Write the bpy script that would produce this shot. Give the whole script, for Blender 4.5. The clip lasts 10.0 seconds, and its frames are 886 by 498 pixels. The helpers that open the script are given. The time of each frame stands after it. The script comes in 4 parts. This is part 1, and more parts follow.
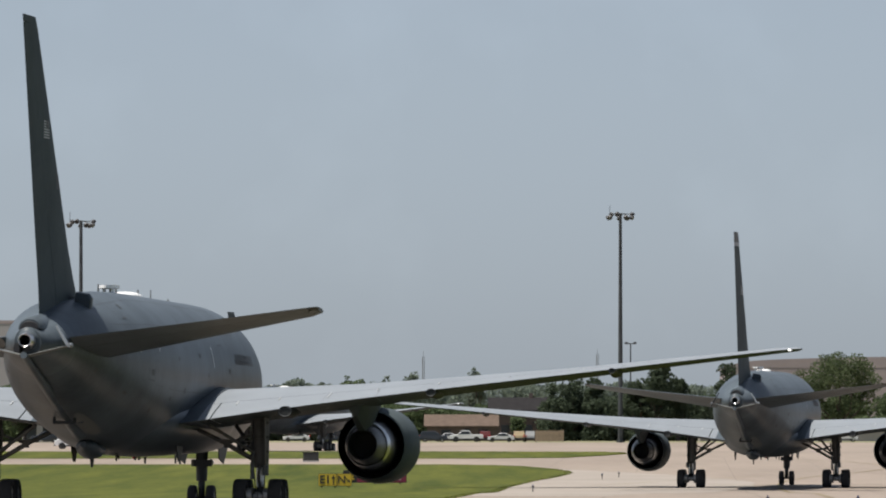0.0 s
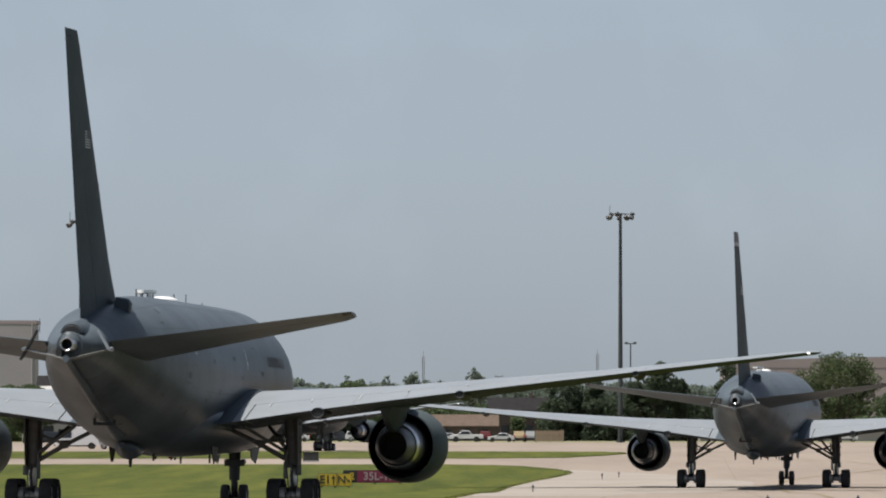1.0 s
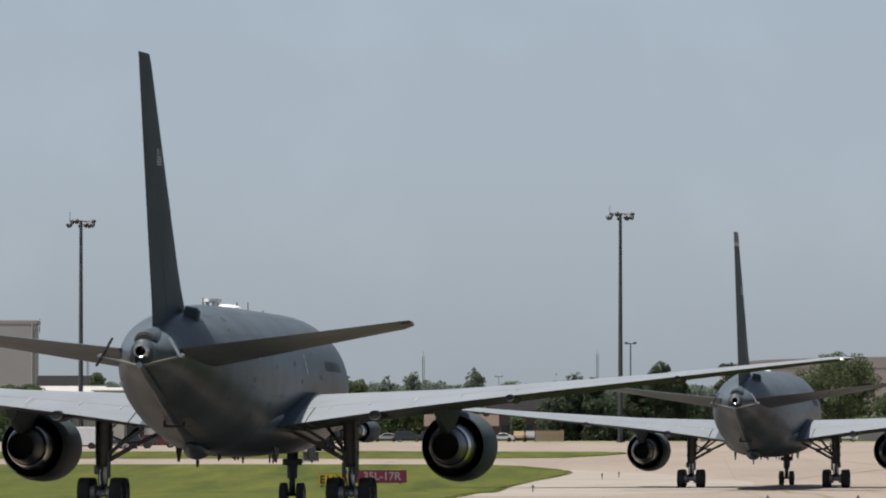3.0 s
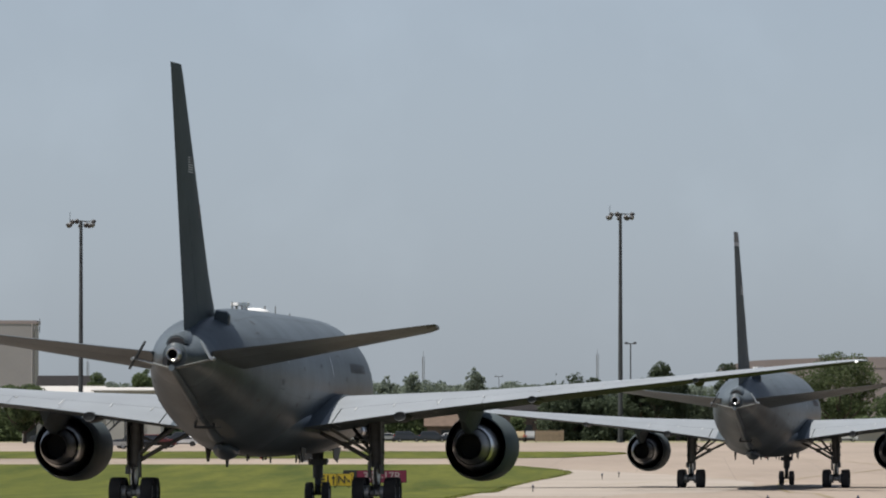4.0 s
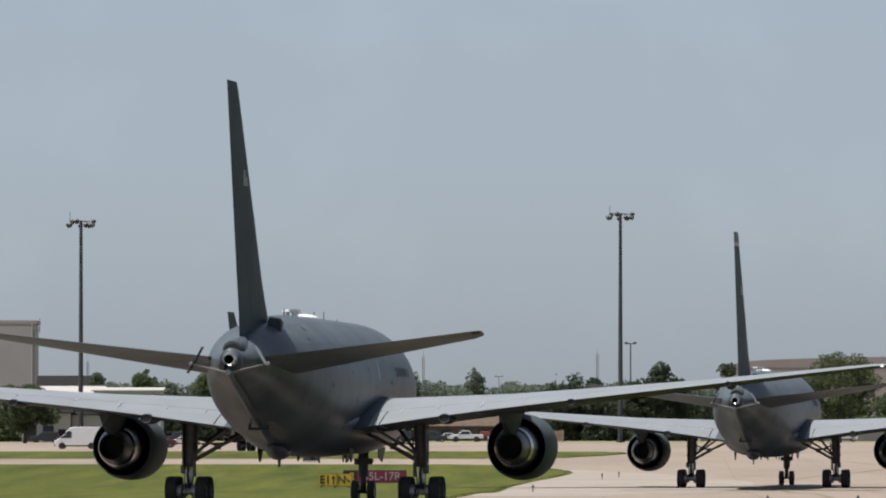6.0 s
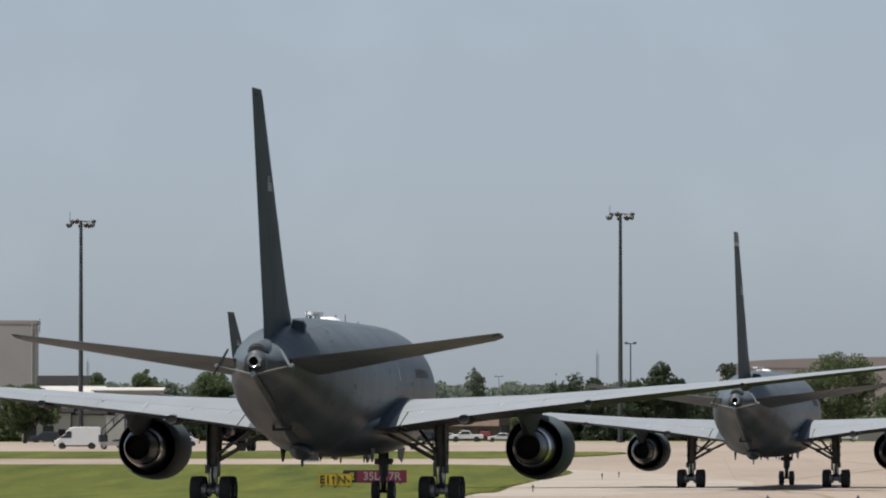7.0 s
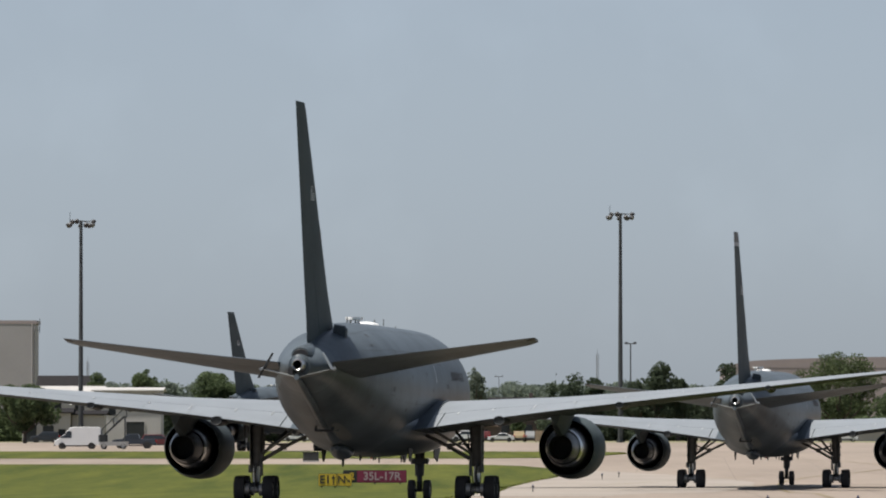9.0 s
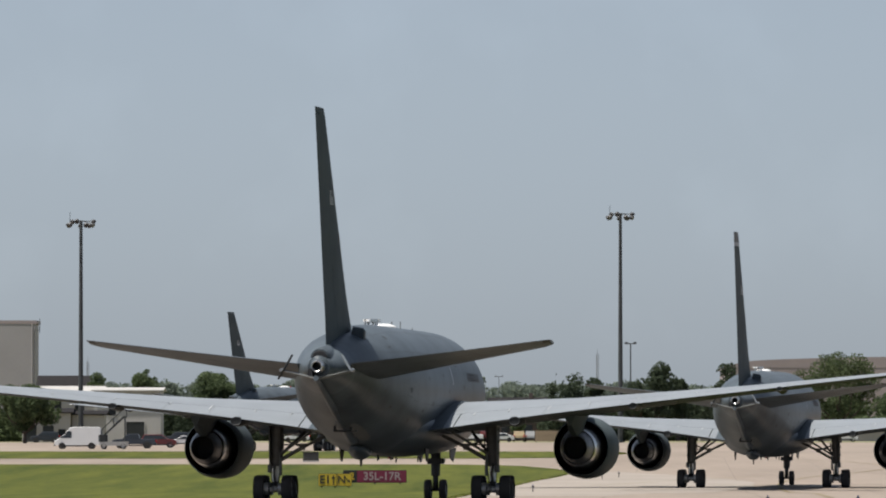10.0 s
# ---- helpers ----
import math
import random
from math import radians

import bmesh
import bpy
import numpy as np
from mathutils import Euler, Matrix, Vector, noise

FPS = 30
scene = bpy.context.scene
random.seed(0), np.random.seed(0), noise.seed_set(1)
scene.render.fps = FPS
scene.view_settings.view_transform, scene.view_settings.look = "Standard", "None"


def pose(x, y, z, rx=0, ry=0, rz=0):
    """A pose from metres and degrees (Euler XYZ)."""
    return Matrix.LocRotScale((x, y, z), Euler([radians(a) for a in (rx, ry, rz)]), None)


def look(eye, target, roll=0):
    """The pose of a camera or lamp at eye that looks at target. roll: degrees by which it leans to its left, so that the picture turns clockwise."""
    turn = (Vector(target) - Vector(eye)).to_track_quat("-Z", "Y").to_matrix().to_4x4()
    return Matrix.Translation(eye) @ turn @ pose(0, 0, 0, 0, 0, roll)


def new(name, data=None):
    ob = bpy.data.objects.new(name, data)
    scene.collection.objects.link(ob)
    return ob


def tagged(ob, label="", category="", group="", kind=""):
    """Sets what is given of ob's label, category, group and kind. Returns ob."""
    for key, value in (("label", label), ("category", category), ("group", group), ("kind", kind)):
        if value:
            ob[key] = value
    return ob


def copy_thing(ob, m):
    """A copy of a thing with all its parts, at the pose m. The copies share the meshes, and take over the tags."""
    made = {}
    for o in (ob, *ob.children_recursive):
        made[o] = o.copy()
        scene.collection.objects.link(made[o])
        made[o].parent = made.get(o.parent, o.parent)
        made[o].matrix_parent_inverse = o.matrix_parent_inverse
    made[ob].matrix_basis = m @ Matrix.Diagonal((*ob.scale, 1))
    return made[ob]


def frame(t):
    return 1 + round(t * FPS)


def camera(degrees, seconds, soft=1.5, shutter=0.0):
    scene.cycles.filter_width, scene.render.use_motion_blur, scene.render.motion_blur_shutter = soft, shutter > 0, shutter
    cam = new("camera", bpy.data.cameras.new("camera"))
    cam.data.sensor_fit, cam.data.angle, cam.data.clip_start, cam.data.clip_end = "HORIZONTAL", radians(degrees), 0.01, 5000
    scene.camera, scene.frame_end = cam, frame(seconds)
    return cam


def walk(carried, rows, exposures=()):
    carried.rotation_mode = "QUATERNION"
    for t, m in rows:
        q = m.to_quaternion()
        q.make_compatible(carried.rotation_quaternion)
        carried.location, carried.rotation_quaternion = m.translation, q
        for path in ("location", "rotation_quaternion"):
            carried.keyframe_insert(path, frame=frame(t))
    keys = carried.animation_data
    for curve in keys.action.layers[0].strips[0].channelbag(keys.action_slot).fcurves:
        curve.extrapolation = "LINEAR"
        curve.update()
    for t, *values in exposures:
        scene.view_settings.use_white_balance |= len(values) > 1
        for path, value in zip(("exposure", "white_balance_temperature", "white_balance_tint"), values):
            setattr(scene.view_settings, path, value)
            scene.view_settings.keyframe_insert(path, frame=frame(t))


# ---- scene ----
# ---- camera: a long lens on a tripod beside the taxiway ----
cam = camera(6.269, 10.0, soft=2.0)
EYE = (0.0, 0.0, 1.92)
VIEW = look(EYE, (0.0, 1000.0, 1.92 + 25.77))
walk(cam, [(0.0, VIEW), (10.0, VIEW)])

# ---- light: high hazy sun, from the left and a little behind ----
SUN_WAY = Vector((-0.31, -0.11, 0.945)).normalized()
SUN_HEIGHT = math.asin(SUN_WAY.z)
SUN_TURN = math.atan2(SUN_WAY.x, SUN_WAY.y)
world = bpy.data.worlds.new("world")
scene.world = world
world.use_nodes = True
wt = world.node_tree
sky = wt.nodes.new("ShaderNodeTexSky")
sky.sky_type = "NISHITA"
sky.sun_disc = False
sky.sun_elevation = SUN_HEIGHT
sky.sun_rotation = SUN_TURN
sky.air_density, sky.dust_density, sky.ozone_density = 1.0, 0.6, 2.0
haze = wt.nodes.new("ShaderNodeMix")
haze.data_type = "RGBA"
haze.blend_type = "MULTIPLY"
haze.inputs["Factor"].default_value = 1.0
haze.inputs["B"].default_value = (0.853, 0.962, 1.14, 1.0)
pale = wt.nodes.new("ShaderNodeHueSaturation")
pale.inputs["Saturation"].default_value = 0.30
wt.links.new(sky.outputs["Color"], pale.inputs["Color"])
wt.links.new(pale.outputs["Color"], haze.inputs["A"])
# very thin wisps of cloud all over the sky
way = wt.nodes.new("ShaderNodeTexCoord")
wisp = wt.nodes.new("ShaderNodeTexNoise")
wisp.inputs["Scale"].default_value, wisp.inputs["Detail"].default_value = 42.0, 6
thin = wt.nodes.new("ShaderNodeMapRange")
thin.inputs["From Min"].default_value, thin.inputs["From Max"].default_value = 0.50, 0.78
thin.inputs["To Min"].default_value, thin.inputs["To Max"].default_value = 1.0, 1.08
veil = wt.nodes.new("ShaderNodeVectorMath")
veil.operation = "SCALE"
wt.links.new(way.outputs["Generated"], wisp.inputs["Vector"])
wt.links.new(wisp.outputs["Fac"], thin.inputs["Value"])
wt.links.new(haze.outputs["Result"], veil.inputs[0])
wt.links.new(thin.outputs["Result"], veil.inputs["Scale"])
wt.links.new(veil.outputs["Vector"], wt.nodes["Background"].inputs["Color"])
wt.nodes["Background"].inputs["Strength"].default_value = 0.0575
sun = new("sun", bpy.data.lights.new("sun", "SUN"))
sun.data.energy = 5.0
sun.data.angle = radians(1.0)
sun.data.color = (1.0, 0.945, 0.865)
sun.matrix_world = look(SUN_WAY * 100, (0, 0, 0))
scene.view_settings.exposure = 0.55


# ---- materials ----
def material(name, base, rough=0.6, metal=0.0, vary=0.12, scale=1.0, fine=12.0, bump=0.0, spec=0.5, second=None,
             stretch=(1, 1, 1), per_island=0.0, per_object=0.0):
    """A surface with broad stains, fine grain and relief; scale in waves per metre."""
    m = bpy.data.materials.new(name)
    m.use_nodes = True
    nt = m.node_tree
    b = nt.nodes["Principled BSDF"]
    co = nt.nodes.new("ShaderNodeTexCoord")
    mp = nt.nodes.new("ShaderNodeMapping")
    mp.inputs["Scale"].default_value = stretch
    nt.links.new(co.outputs["Object"], mp.inputs["Vector"])
    n1 = nt.nodes.new("ShaderNodeTexNoise")
    n1.inputs["Scale"].default_value, n1.inputs["Detail"].default_value = scale, 5
    n2 = nt.nodes.new("ShaderNodeTexNoise")
    n2.inputs["Scale"].default_value, n2.inputs["Detail"].default_value = scale * fine, 3
    for n in (n1, n2):
        nt.links.new(mp.outputs["Vector"], n.inputs["Vector"])
    add = nt.nodes.new("ShaderNodeMath")
    add.operation = "MULTIPLY_ADD"
    add.inputs[1].default_value = 0.4
    nt.links.new(n2.outputs["Fac"], add.inputs[0])
    nt.links.new(n1.outputs["Fac"], add.inputs[2])
    src = add.outputs[0]
    lo, hi = 0.38, 1.02
    if per_island or per_object:
        kind = nt.nodes.new("ShaderNodeNewGeometry") if per_island else nt.nodes.new("ShaderNodeObjectInfo")
        a2 = nt.nodes.new("ShaderNodeMath")
        a2.operation = "MULTIPLY_ADD"
        a2.inputs[1].default_value = per_island or per_object
        nt.links.new(kind.outputs["Random Per Island" if per_island else "Random"], a2.inputs[0])
        nt.links.new(src, a2.inputs[2])
        src = a2.outputs[0]
        hi += (per_island or per_object) * 0.9
    ramp = nt.nodes.new("ShaderNodeValToRGB")
    ramp.color_ramp.elements[0].position, ramp.color_ramp.elements[1].position = lo, min(hi, 1.0)
    other = second or tuple(min(1.0, c * (1 + vary)) for c in base)
    first = base if second else tuple(c * (1 - vary) for c in base)
    ramp.color_ramp.elements[0].color = (*first, 1)
    ramp.color_ramp.elements[1].color = (*other, 1)
    nt.links.new(src, ramp.inputs["Fac"])
    nt.links.new(ramp.outputs["Color"], b.inputs["Base Color"])
    b.inputs["Roughness"].default_value, b.inputs["Metallic"].default_value = rough, metal
    b.inputs["Specular IOR Level"].default_value = spec
    if bump:
        bp = nt.nodes.new("ShaderNodeBump")
        bp.inputs["Strength"].default_value, bp.inputs["Distance"].default_value = 0.6, bump
        nt.links.new(n2.outputs["Fac"], bp.inputs["Height"])
        nt.links.new(bp.outputs["Normal"], b.inputs["Normal"])
    return m


PAINT = material("satin_grey_aircraft_paint", (0.066, 0.081, 0.094), 0.36, 0, 0.34, 0.45, 9, 0.0, 0.038)
PAINT_TAIL = material("lighter_tail_paint", (0.074, 0.090, 0.103), 0.36, 0, 0.34, 0.45, 9, 0.0, 0.06)
PAINT_MATT = material("matt_fin_and_shade_grey_paint", (0.066, 0.081, 0.087), 0.6, 0, 0.22, 0.45, 9, 0.0, 0.03)
PAINT_MID = material("mid_grey_paint", (0.112, 0.120, 0.120), 0.5, 0, 0.15, 0.6, 12, 0.0, 0.15)
PAINT_PALE_LIT = material("pale_and_sunlit_grey_paint", (0.196, 0.214, 0.232), 0.42, 0, 0.12, 0.5, 12, 0.0, 0.35)
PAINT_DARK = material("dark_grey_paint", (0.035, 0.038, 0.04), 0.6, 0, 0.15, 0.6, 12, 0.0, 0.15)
SEAM = material("panel_seam", (0.05, 0.055, 0.06), 0.7)
STEEL = material("bare_steel", (0.58, 0.58, 0.58), 0.30, 1.0, 0.15, 2.0)
HOT_STEEL = material("heat_stained_steel", (0.25, 0.25, 0.26), 0.36, 1.0, 0.2, 2.0)
BURNT_STEEL = material("burnt_dark_steel", (0.12, 0.12, 0.125), 0.45, 0.6, 0.25, 2.0)
NEAR_BLACK = material("near_black_hollow", (0.018, 0.018, 0.018), 0.8, 0, 0.3, 2.0)
LEG = material("gear_leg_paint", (0.078, 0.079, 0.075), 0.5, 0.0, 0.3, 3.0, 12, 0.0, 0.3)
RUBBER = material("tyre_rubber", (0.022, 0.022, 0.023), 0.85, 0, 0.25, 4.0)
HUB = material("wheel_hub_metal", (0.35, 0.35, 0.34), 0.5, 0.6, 0.2, 6.0)
WHITE = material("white_paint", (0.78, 0.78, 0.77), 0.4, 0, 0.06, 2.0)
LIT_LAMP = material("lit_lamp_glass", (0.8, 0.8, 0.8), 0.2)
LIT_LAMP.node_tree.nodes["Principled BSDF"].inputs["Emission Color"].default_value = (1, 0.98, 0.95, 1)
LIT_LAMP.node_tree.nodes["Principled BSDF"].inputs["Emission Strength"].default_value = 0.8
GLINT_AND_STRIPE = material("pale_glint_and_stripe_paint", (0.40, 0.41, 0.42), 0.6)
BLACK = material("black_paint", (0.02, 0.02, 0.022), 0.5)
RED_LENS = material("red_lens", (0.5, 0.02, 0.02), 0.2)
MARK_DARK = material("dark_marking", (0.028, 0.030, 0.034), 0.6)
CONCRETE = material("concrete_slabs", (0.159, 0.127, 0.101), 0.85, 0, 0.16, 0.11, 9.0, second=(0.245, 0.200, 0.162), stretch=(1, 0.12, 1))
JOINT = material("joint_sealer", (0.136, 0.111, 0.093), 0.9, 0, 0.3, 0.5)
YELLOW_LINE = material("dirty_yellow_line_paint", (0.15, 0.115, 0.055), 0.7, 0, 0.25, 1.0)
GROUND_SOIL = material("dry_ground", (0.114, 0.121, 0.053), 0.95, 0, 0.2, 0.05, 8, second=(0.193, 0.171, 0.093))
TURF = material("mown_turf", (0.027, 0.040, 0.007), 0.95, 0, 0.2, 0.45, 6, second=(0.090, 0.095, 0.018), stretch=(0.8, 0.035, 1), spec=0.1)
BLADES = material("grass_blades", (0.071, 0.086, 0.017), 0.9, 0, 0.2, 0.05, 10, spec=0.08, second=(0.121, 0.128, 0.030), per_island=0.06)


# ---- mesh tools: a shape is (points, faces) ----
def joined(*shapes):
    pts, faces = [], []
    for p, f in shapes:
        k = len(pts)
        pts.extend(p)
        faces.extend(tuple(i + k for i in q) for q in f)
    return pts, faces


def moved(shape, m):
    return [tuple(m @ Vector(p)) for p in shape[0]], shape[1]


def mirrored(shape):
    return [(x, -y, z) for x, y, z in shape[0]], [tuple(reversed(q)) for q in shape[1]]


def loft(rings, caps=(True, True), round_=True):
    n = len(rings[0])
    pts = [tuple(p) for r in rings for p in r]
    faces = []
    for i in range(len(rings) - 1):
        for j in range(n if round_ else n - 1):
            k = (j + 1) % n
            faces.append((i * n + j, i * n + k, (i + 1) * n + k, (i + 1) * n + j))
    if caps[0]:
        faces.append(tuple(reversed(range(n))))
    if caps[1]:
        faces.append(tuple(range((len(rings) - 1) * n, len(rings) * n)))
    return pts, faces


def rod(a, b, r0, r1=None, n=10):
    a, b = Vector(a), Vector(b)
    r1 = r0 if r1 is None else r1
    w = (b - a).normalized()
    u = w.orthogonal().normalized()
    v = w.cross(u)
    ring = lambda c, r: [c + u * r * math.cos(2 * math.pi * i / n) + v * r * math.sin(2 * math.pi * i / n) for i in range(n)]
    return loft([ring(a, r0), ring(b, r1)])


def turned(profile, y=0.0, z=0.0, n=36, caps=(False, False)):
    """A shape turned round an axis along x, from (x, radius) pairs."""
    return loft([[(x, y + r * math.cos(2 * math.pi * i / n), z + r * math.sin(2 * math.pi * i / n)) for i in range(n)] for x, r in profile], caps)


def block(c, s, m=None, bevel=0.0):
    """A box with its vertical edges chamfered."""
    x, y, z = s[0] / 2, s[1] / 2, s[2] / 2
    k = min(bevel, x * 0.9, y * 0.9)
    if k:
        ring = [(x - k, -y), (x, -y + k), (x, y - k), (x - k, y), (-x + k, y), (-x, y - k), (-x, -y + k), (-x + k, -y)]
    else:
        ring = [(x, -y), (x, y), (-x, y), (-x, -y)]
    sh = loft([[(p[0], p[1], -z) for p in ring], [(p[0], p[1], z) for p in ring]])
    t = Matrix.Translation(c)
    return moved(sh, t @ m if m else t)


def slab_of(outline, axis, lo, hi):
    """An outline of (a, b) pairs made thick along an axis."""
    put = {"x": lambda a, b, h: (h, a, b), "y": lambda a, b, h: (a, h, b), "z": lambda a, b, h: (a, b, h)}[axis]
    return loft([[put(a, b, lo) for a, b in outline], [put(a, b, hi) for a, b in outline]])


def mesh_of(name, shape, mat, smooth=True, sharp=40):
    me = bpy.data.meshes.new(name)
    me.from_pydata(shape[0], [], shape[1])
    bm = bmesh.new()
    bm.from_mesh(me)
    bmesh.ops.recalc_face_normals(bm, faces=bm.faces)
    if smooth:
        for f in bm.faces:
            f.smooth = True
        for e in bm.edges:
            if len(e.link_faces) == 2 and e.calc_face_angle(0) > radians(sharp):
                e.smooth = False
    bm.to_mesh(me)
    bm.free()
    me.materials.append(mat)
    return me


def part(name, shape, mat, parent=None, label="", smooth=True, at=None):
    ob = new(name, mesh_of(name, shape, mat, smooth))
    if parent:
        ob.parent = parent
    if at:
        ob.location = at
    if label:
        ob["label"] = label
    return ob


# ---- ground: level at the taxiway, a shallow dip, then rising gently towards the far apron ----
DIP = ((430, 0.0), (455, -0.09), (480, -0.16), (497, -0.11), (518, -0.02), (538, 0.083), (560, 0.20), (580, 0.30), (593, 0.36))


def height(y):
    if y < 430:
        return 0.0
    if y < 593:
        for (y0, z0), (y1, z1) in zip(DIP, DIP[1:]):
            if y <= y1:
                return z0 + (z1 - z0) * (y - y0) / (y1 - y0)
    if y < 930:
        t = (y - 490) / 440
        return 2.6 * t * t * (3 - 2 * t)
    if y < 1400:
        return 2.6 + 0.0047 * (y - 930)
    return 4.81 + 0.002 * (y - 1400)


def sheet(rows, lift, across=10, rag=0.0, seed=1):
    """A sheet that follows the ground: rows of (y, left x, right x)."""
    rnd = random.Random(seed)
    pts, faces = [], []
    for y, a, b in rows:
        a, b = a + rnd.uniform(-rag, rag), b + rnd.uniform(-rag, rag)
        for i in range(across + 1):
            pts.append((a + (b - a) * i / across, y, height(y) + lift))
    w = across + 1
    for r in range(len(rows) - 1):
        for i in range(across):
            faces.append((r * w + i, r * w + i + 1, (r + 1) * w + i + 1, (r + 1) * w + i))
    return pts, faces


def between(rows, step):
    """Rows with further ones put between them."""
    out = []
    for p, q in zip(rows, rows[1:]):
        n = max(1, math.ceil((q[0] - p[0]) / step))
        out += [tuple(u + (v - u) * i / n for u, v in zip(p, q)) for i in range(n)]
    return out + [rows[-1]]


FAR_ROWS = between([(-900, -1400, 1400), (480, -1400, 1400), (930, -1400, 1400), (1400, -1400, 1400), (4900, -1400, 1400)], 10)
tagged(part("ground", sheet(FAR_ROWS, -0.03, 4), GROUND_SOIL), "dry level airfield ground reaching to the horizon", "ground", kind="structure")
tagged(part("pavement", sheet(between([(-300, -300, 300), (480, -300, 300), (930, -300, 300), (1290, -300, 300)], 4), 0.0, 8), CONCRETE),
       "sun-bleached concrete taxiway and apron slabs", "pavement", kind="structure")
ISLAND = [(366, -60, 0.1), (392, -60, 0.8), (451, -60, 2.4), (520, -60, 4.2), (573, -60, 6.6), (606, -60, 8.5), (624, -60, 9.6), (637, -60, 10.1), (655, -60, 10.1),
          (669, -60, 9.3), (693, -60, 6.9), (703, -60, 4.4), (709, -60, 0.0)]
tagged(part("grass_island", sheet(between(ISLAND, 5), 0.03, 16, 0.12), TURF), "mown green grass island beside the taxiway", "grass", kind="stuff")
STRIP = [(768, -80, 2.5), (776, -80, 11.7), (805, -80, 16.1), (832, -80, 18.9), (860, -80, 19.0), (880, -80, 16.0), (893, -80, 4.0), (897, -80, -12.0)]
tagged(part("grass_strip", sheet(between(STRIP, 5), 0.03, 16, 0.15), TURF), "narrow green grass strip between two pavements", "grass", kind="stuff")
SHOULDER = material("pale_concrete", (0.195, 0.167, 0.141), 0.85, 0, 0.12, 0.12, 9.0, second=(0.274, 0.242, 0.208), stretch=(1, 0.35, 1))
tagged(part("taxiway_shoulder", sheet(between([(400, 0.8, 8.0), (451, 2.2, 13.0), (520, 4.0, 20.0), (560, 6.0, 21.5), (590, 7.6, 20.5), (625, 9.5, 17.5), (655, 9.9, 12.5), (668, 9.3, 9.8)], 4), 0.010, 6, 0.1), SHOULDER),
       "paler concrete shoulder beside the grass island", "pavement", kind="structure")
# unseen grass beside the jet's pavement, added to set the light it bounces
tagged(part("grass_verge", sheet(between([(-300, -300, -130), (120, -300, -80), (362, -300, -55)], 20), 0.03, 12, 0.2), TURF), "unseen mown grass verge, added to shape bounced light", "grass", kind="stuff")
tagged(part("grass_field", sheet(between([(-300, -74, 300), (120, -21, 300), (250, -5, 300), (340, 6.5, 300), (356, 12, 300), (364, 30, 300)], 20), 0.03, 12, 0.2), TURF), "unseen mown grass field, added to shape bounced light", "grass", kind="stuff")


# ---- the tanker aircraft: x forward, y to its left, z up, origin on the ground between the main legs ----
def foil(le, chord, thick, inc, a=0.0, b=1.0, n=12, upright=False, low=1.0):
    """One closed section of a wing, between the shares a and b of its chord."""
    xs = [a + (b - a) * (1 - math.cos(math.pi * i / n)) / 2 for i in range(n + 1)]
    half = lambda x: max(0.004 / chord, 5 * thick * (0.2969 * math.sqrt(x) - 0.126 * x - 0.3516 * x * x + 0.2843 * x ** 3 - 0.1036 * x ** 4))
    pairs = [(x, half(x)) for x in reversed(xs)] + [(x, -low * half(x)) for x in (xs[1:] if a == 0 else xs)]
    c, s = math.cos(radians(inc)), math.sin(radians(inc))
    out = []
    for x, h in pairs:
        if upright:
            out.append((le[0] - chord * x, le[1] + chord * h, le[2]))
        else:
            out.append((le[0] - chord * (x * c - h * s), le[1], le[2] - chord * (x * s - h * c)))
    return out


def section_at(table, s):
    """A row of the table of sections at the span s."""
    for p, q in zip(table, table[1:]):
        if p[0] <= s <= q[0]:
            k = (s - p[0]) / (q[0] - p[0])
            return [u + (v - u) * k for u, v in zip(p, q)]
    return list(table[-1] if s > table[-1][0] else table[0])


def panel(table, s0, s1, a, b, upright=False, n=12, steps=6, low=1.0):
    stops = sorted({s0, s1, *[s0 + (s1 - s0) * i / steps for i in range(steps + 1)], *[t[0] for t in table if s0 < t[0] < s1]})
    rings = []
    for s in stops:
        _, x, z, c, t, inc = section_at(table, s)
        rings.append(foil((x, 0.0, s) if upright else (x, s, z), c, t, inc, a, b, n, upright, low))
    return loft(rings)


# span, leading edge x and z, chord, thickness, incidence
WING = [(1.4, 9.6, 3.58, 12.6, 0.13, 3.0), (2.4, 8.9, 3.69, 11.9, 0.13, 3.0), (8.0, 4.75, 4.045, 8.15, 0.117, 1.5), (16.0, -1.15, 4.76, 5.1, 0.088, 0.8),
        (22.9, -6.25, 5.42, 2.55, 0.085, 0.3), (23.5, -6.95, 5.45, 1.95, 0.08, -0.2), (23.72, -7.7, 5.46, 1.1, 0.06, -0.2)]
TAIL = [(0.5, -14.5, 5.06, 6.2, 0.10, -5.0), (1.2, -15.0, 5.18, 5.8, 0.10, -5.0), (8.9, -20.4, 6.38, 2.4, 0.085, -4.0), (9.27, -21.0, 6.46, 1.8, 0.07, -4.0)]
FIN = [(5.8, -12.0, 0, 7.75, 0.076, 0), (6.2, -12.2, 0, 7.7, 0.076, 0), (7.3, -12.75, 0, 7.4, 0.076, 0), (7.8, -13.4, 0, 6.95, 0.076, 0), (8.6, -14.3, 0, 6.4, 0.076, 0), (15.5, -20.6, 0, 2.75, 0.076, 0), (15.85, -20.95, 0, 2.55, 0.06, 0)]
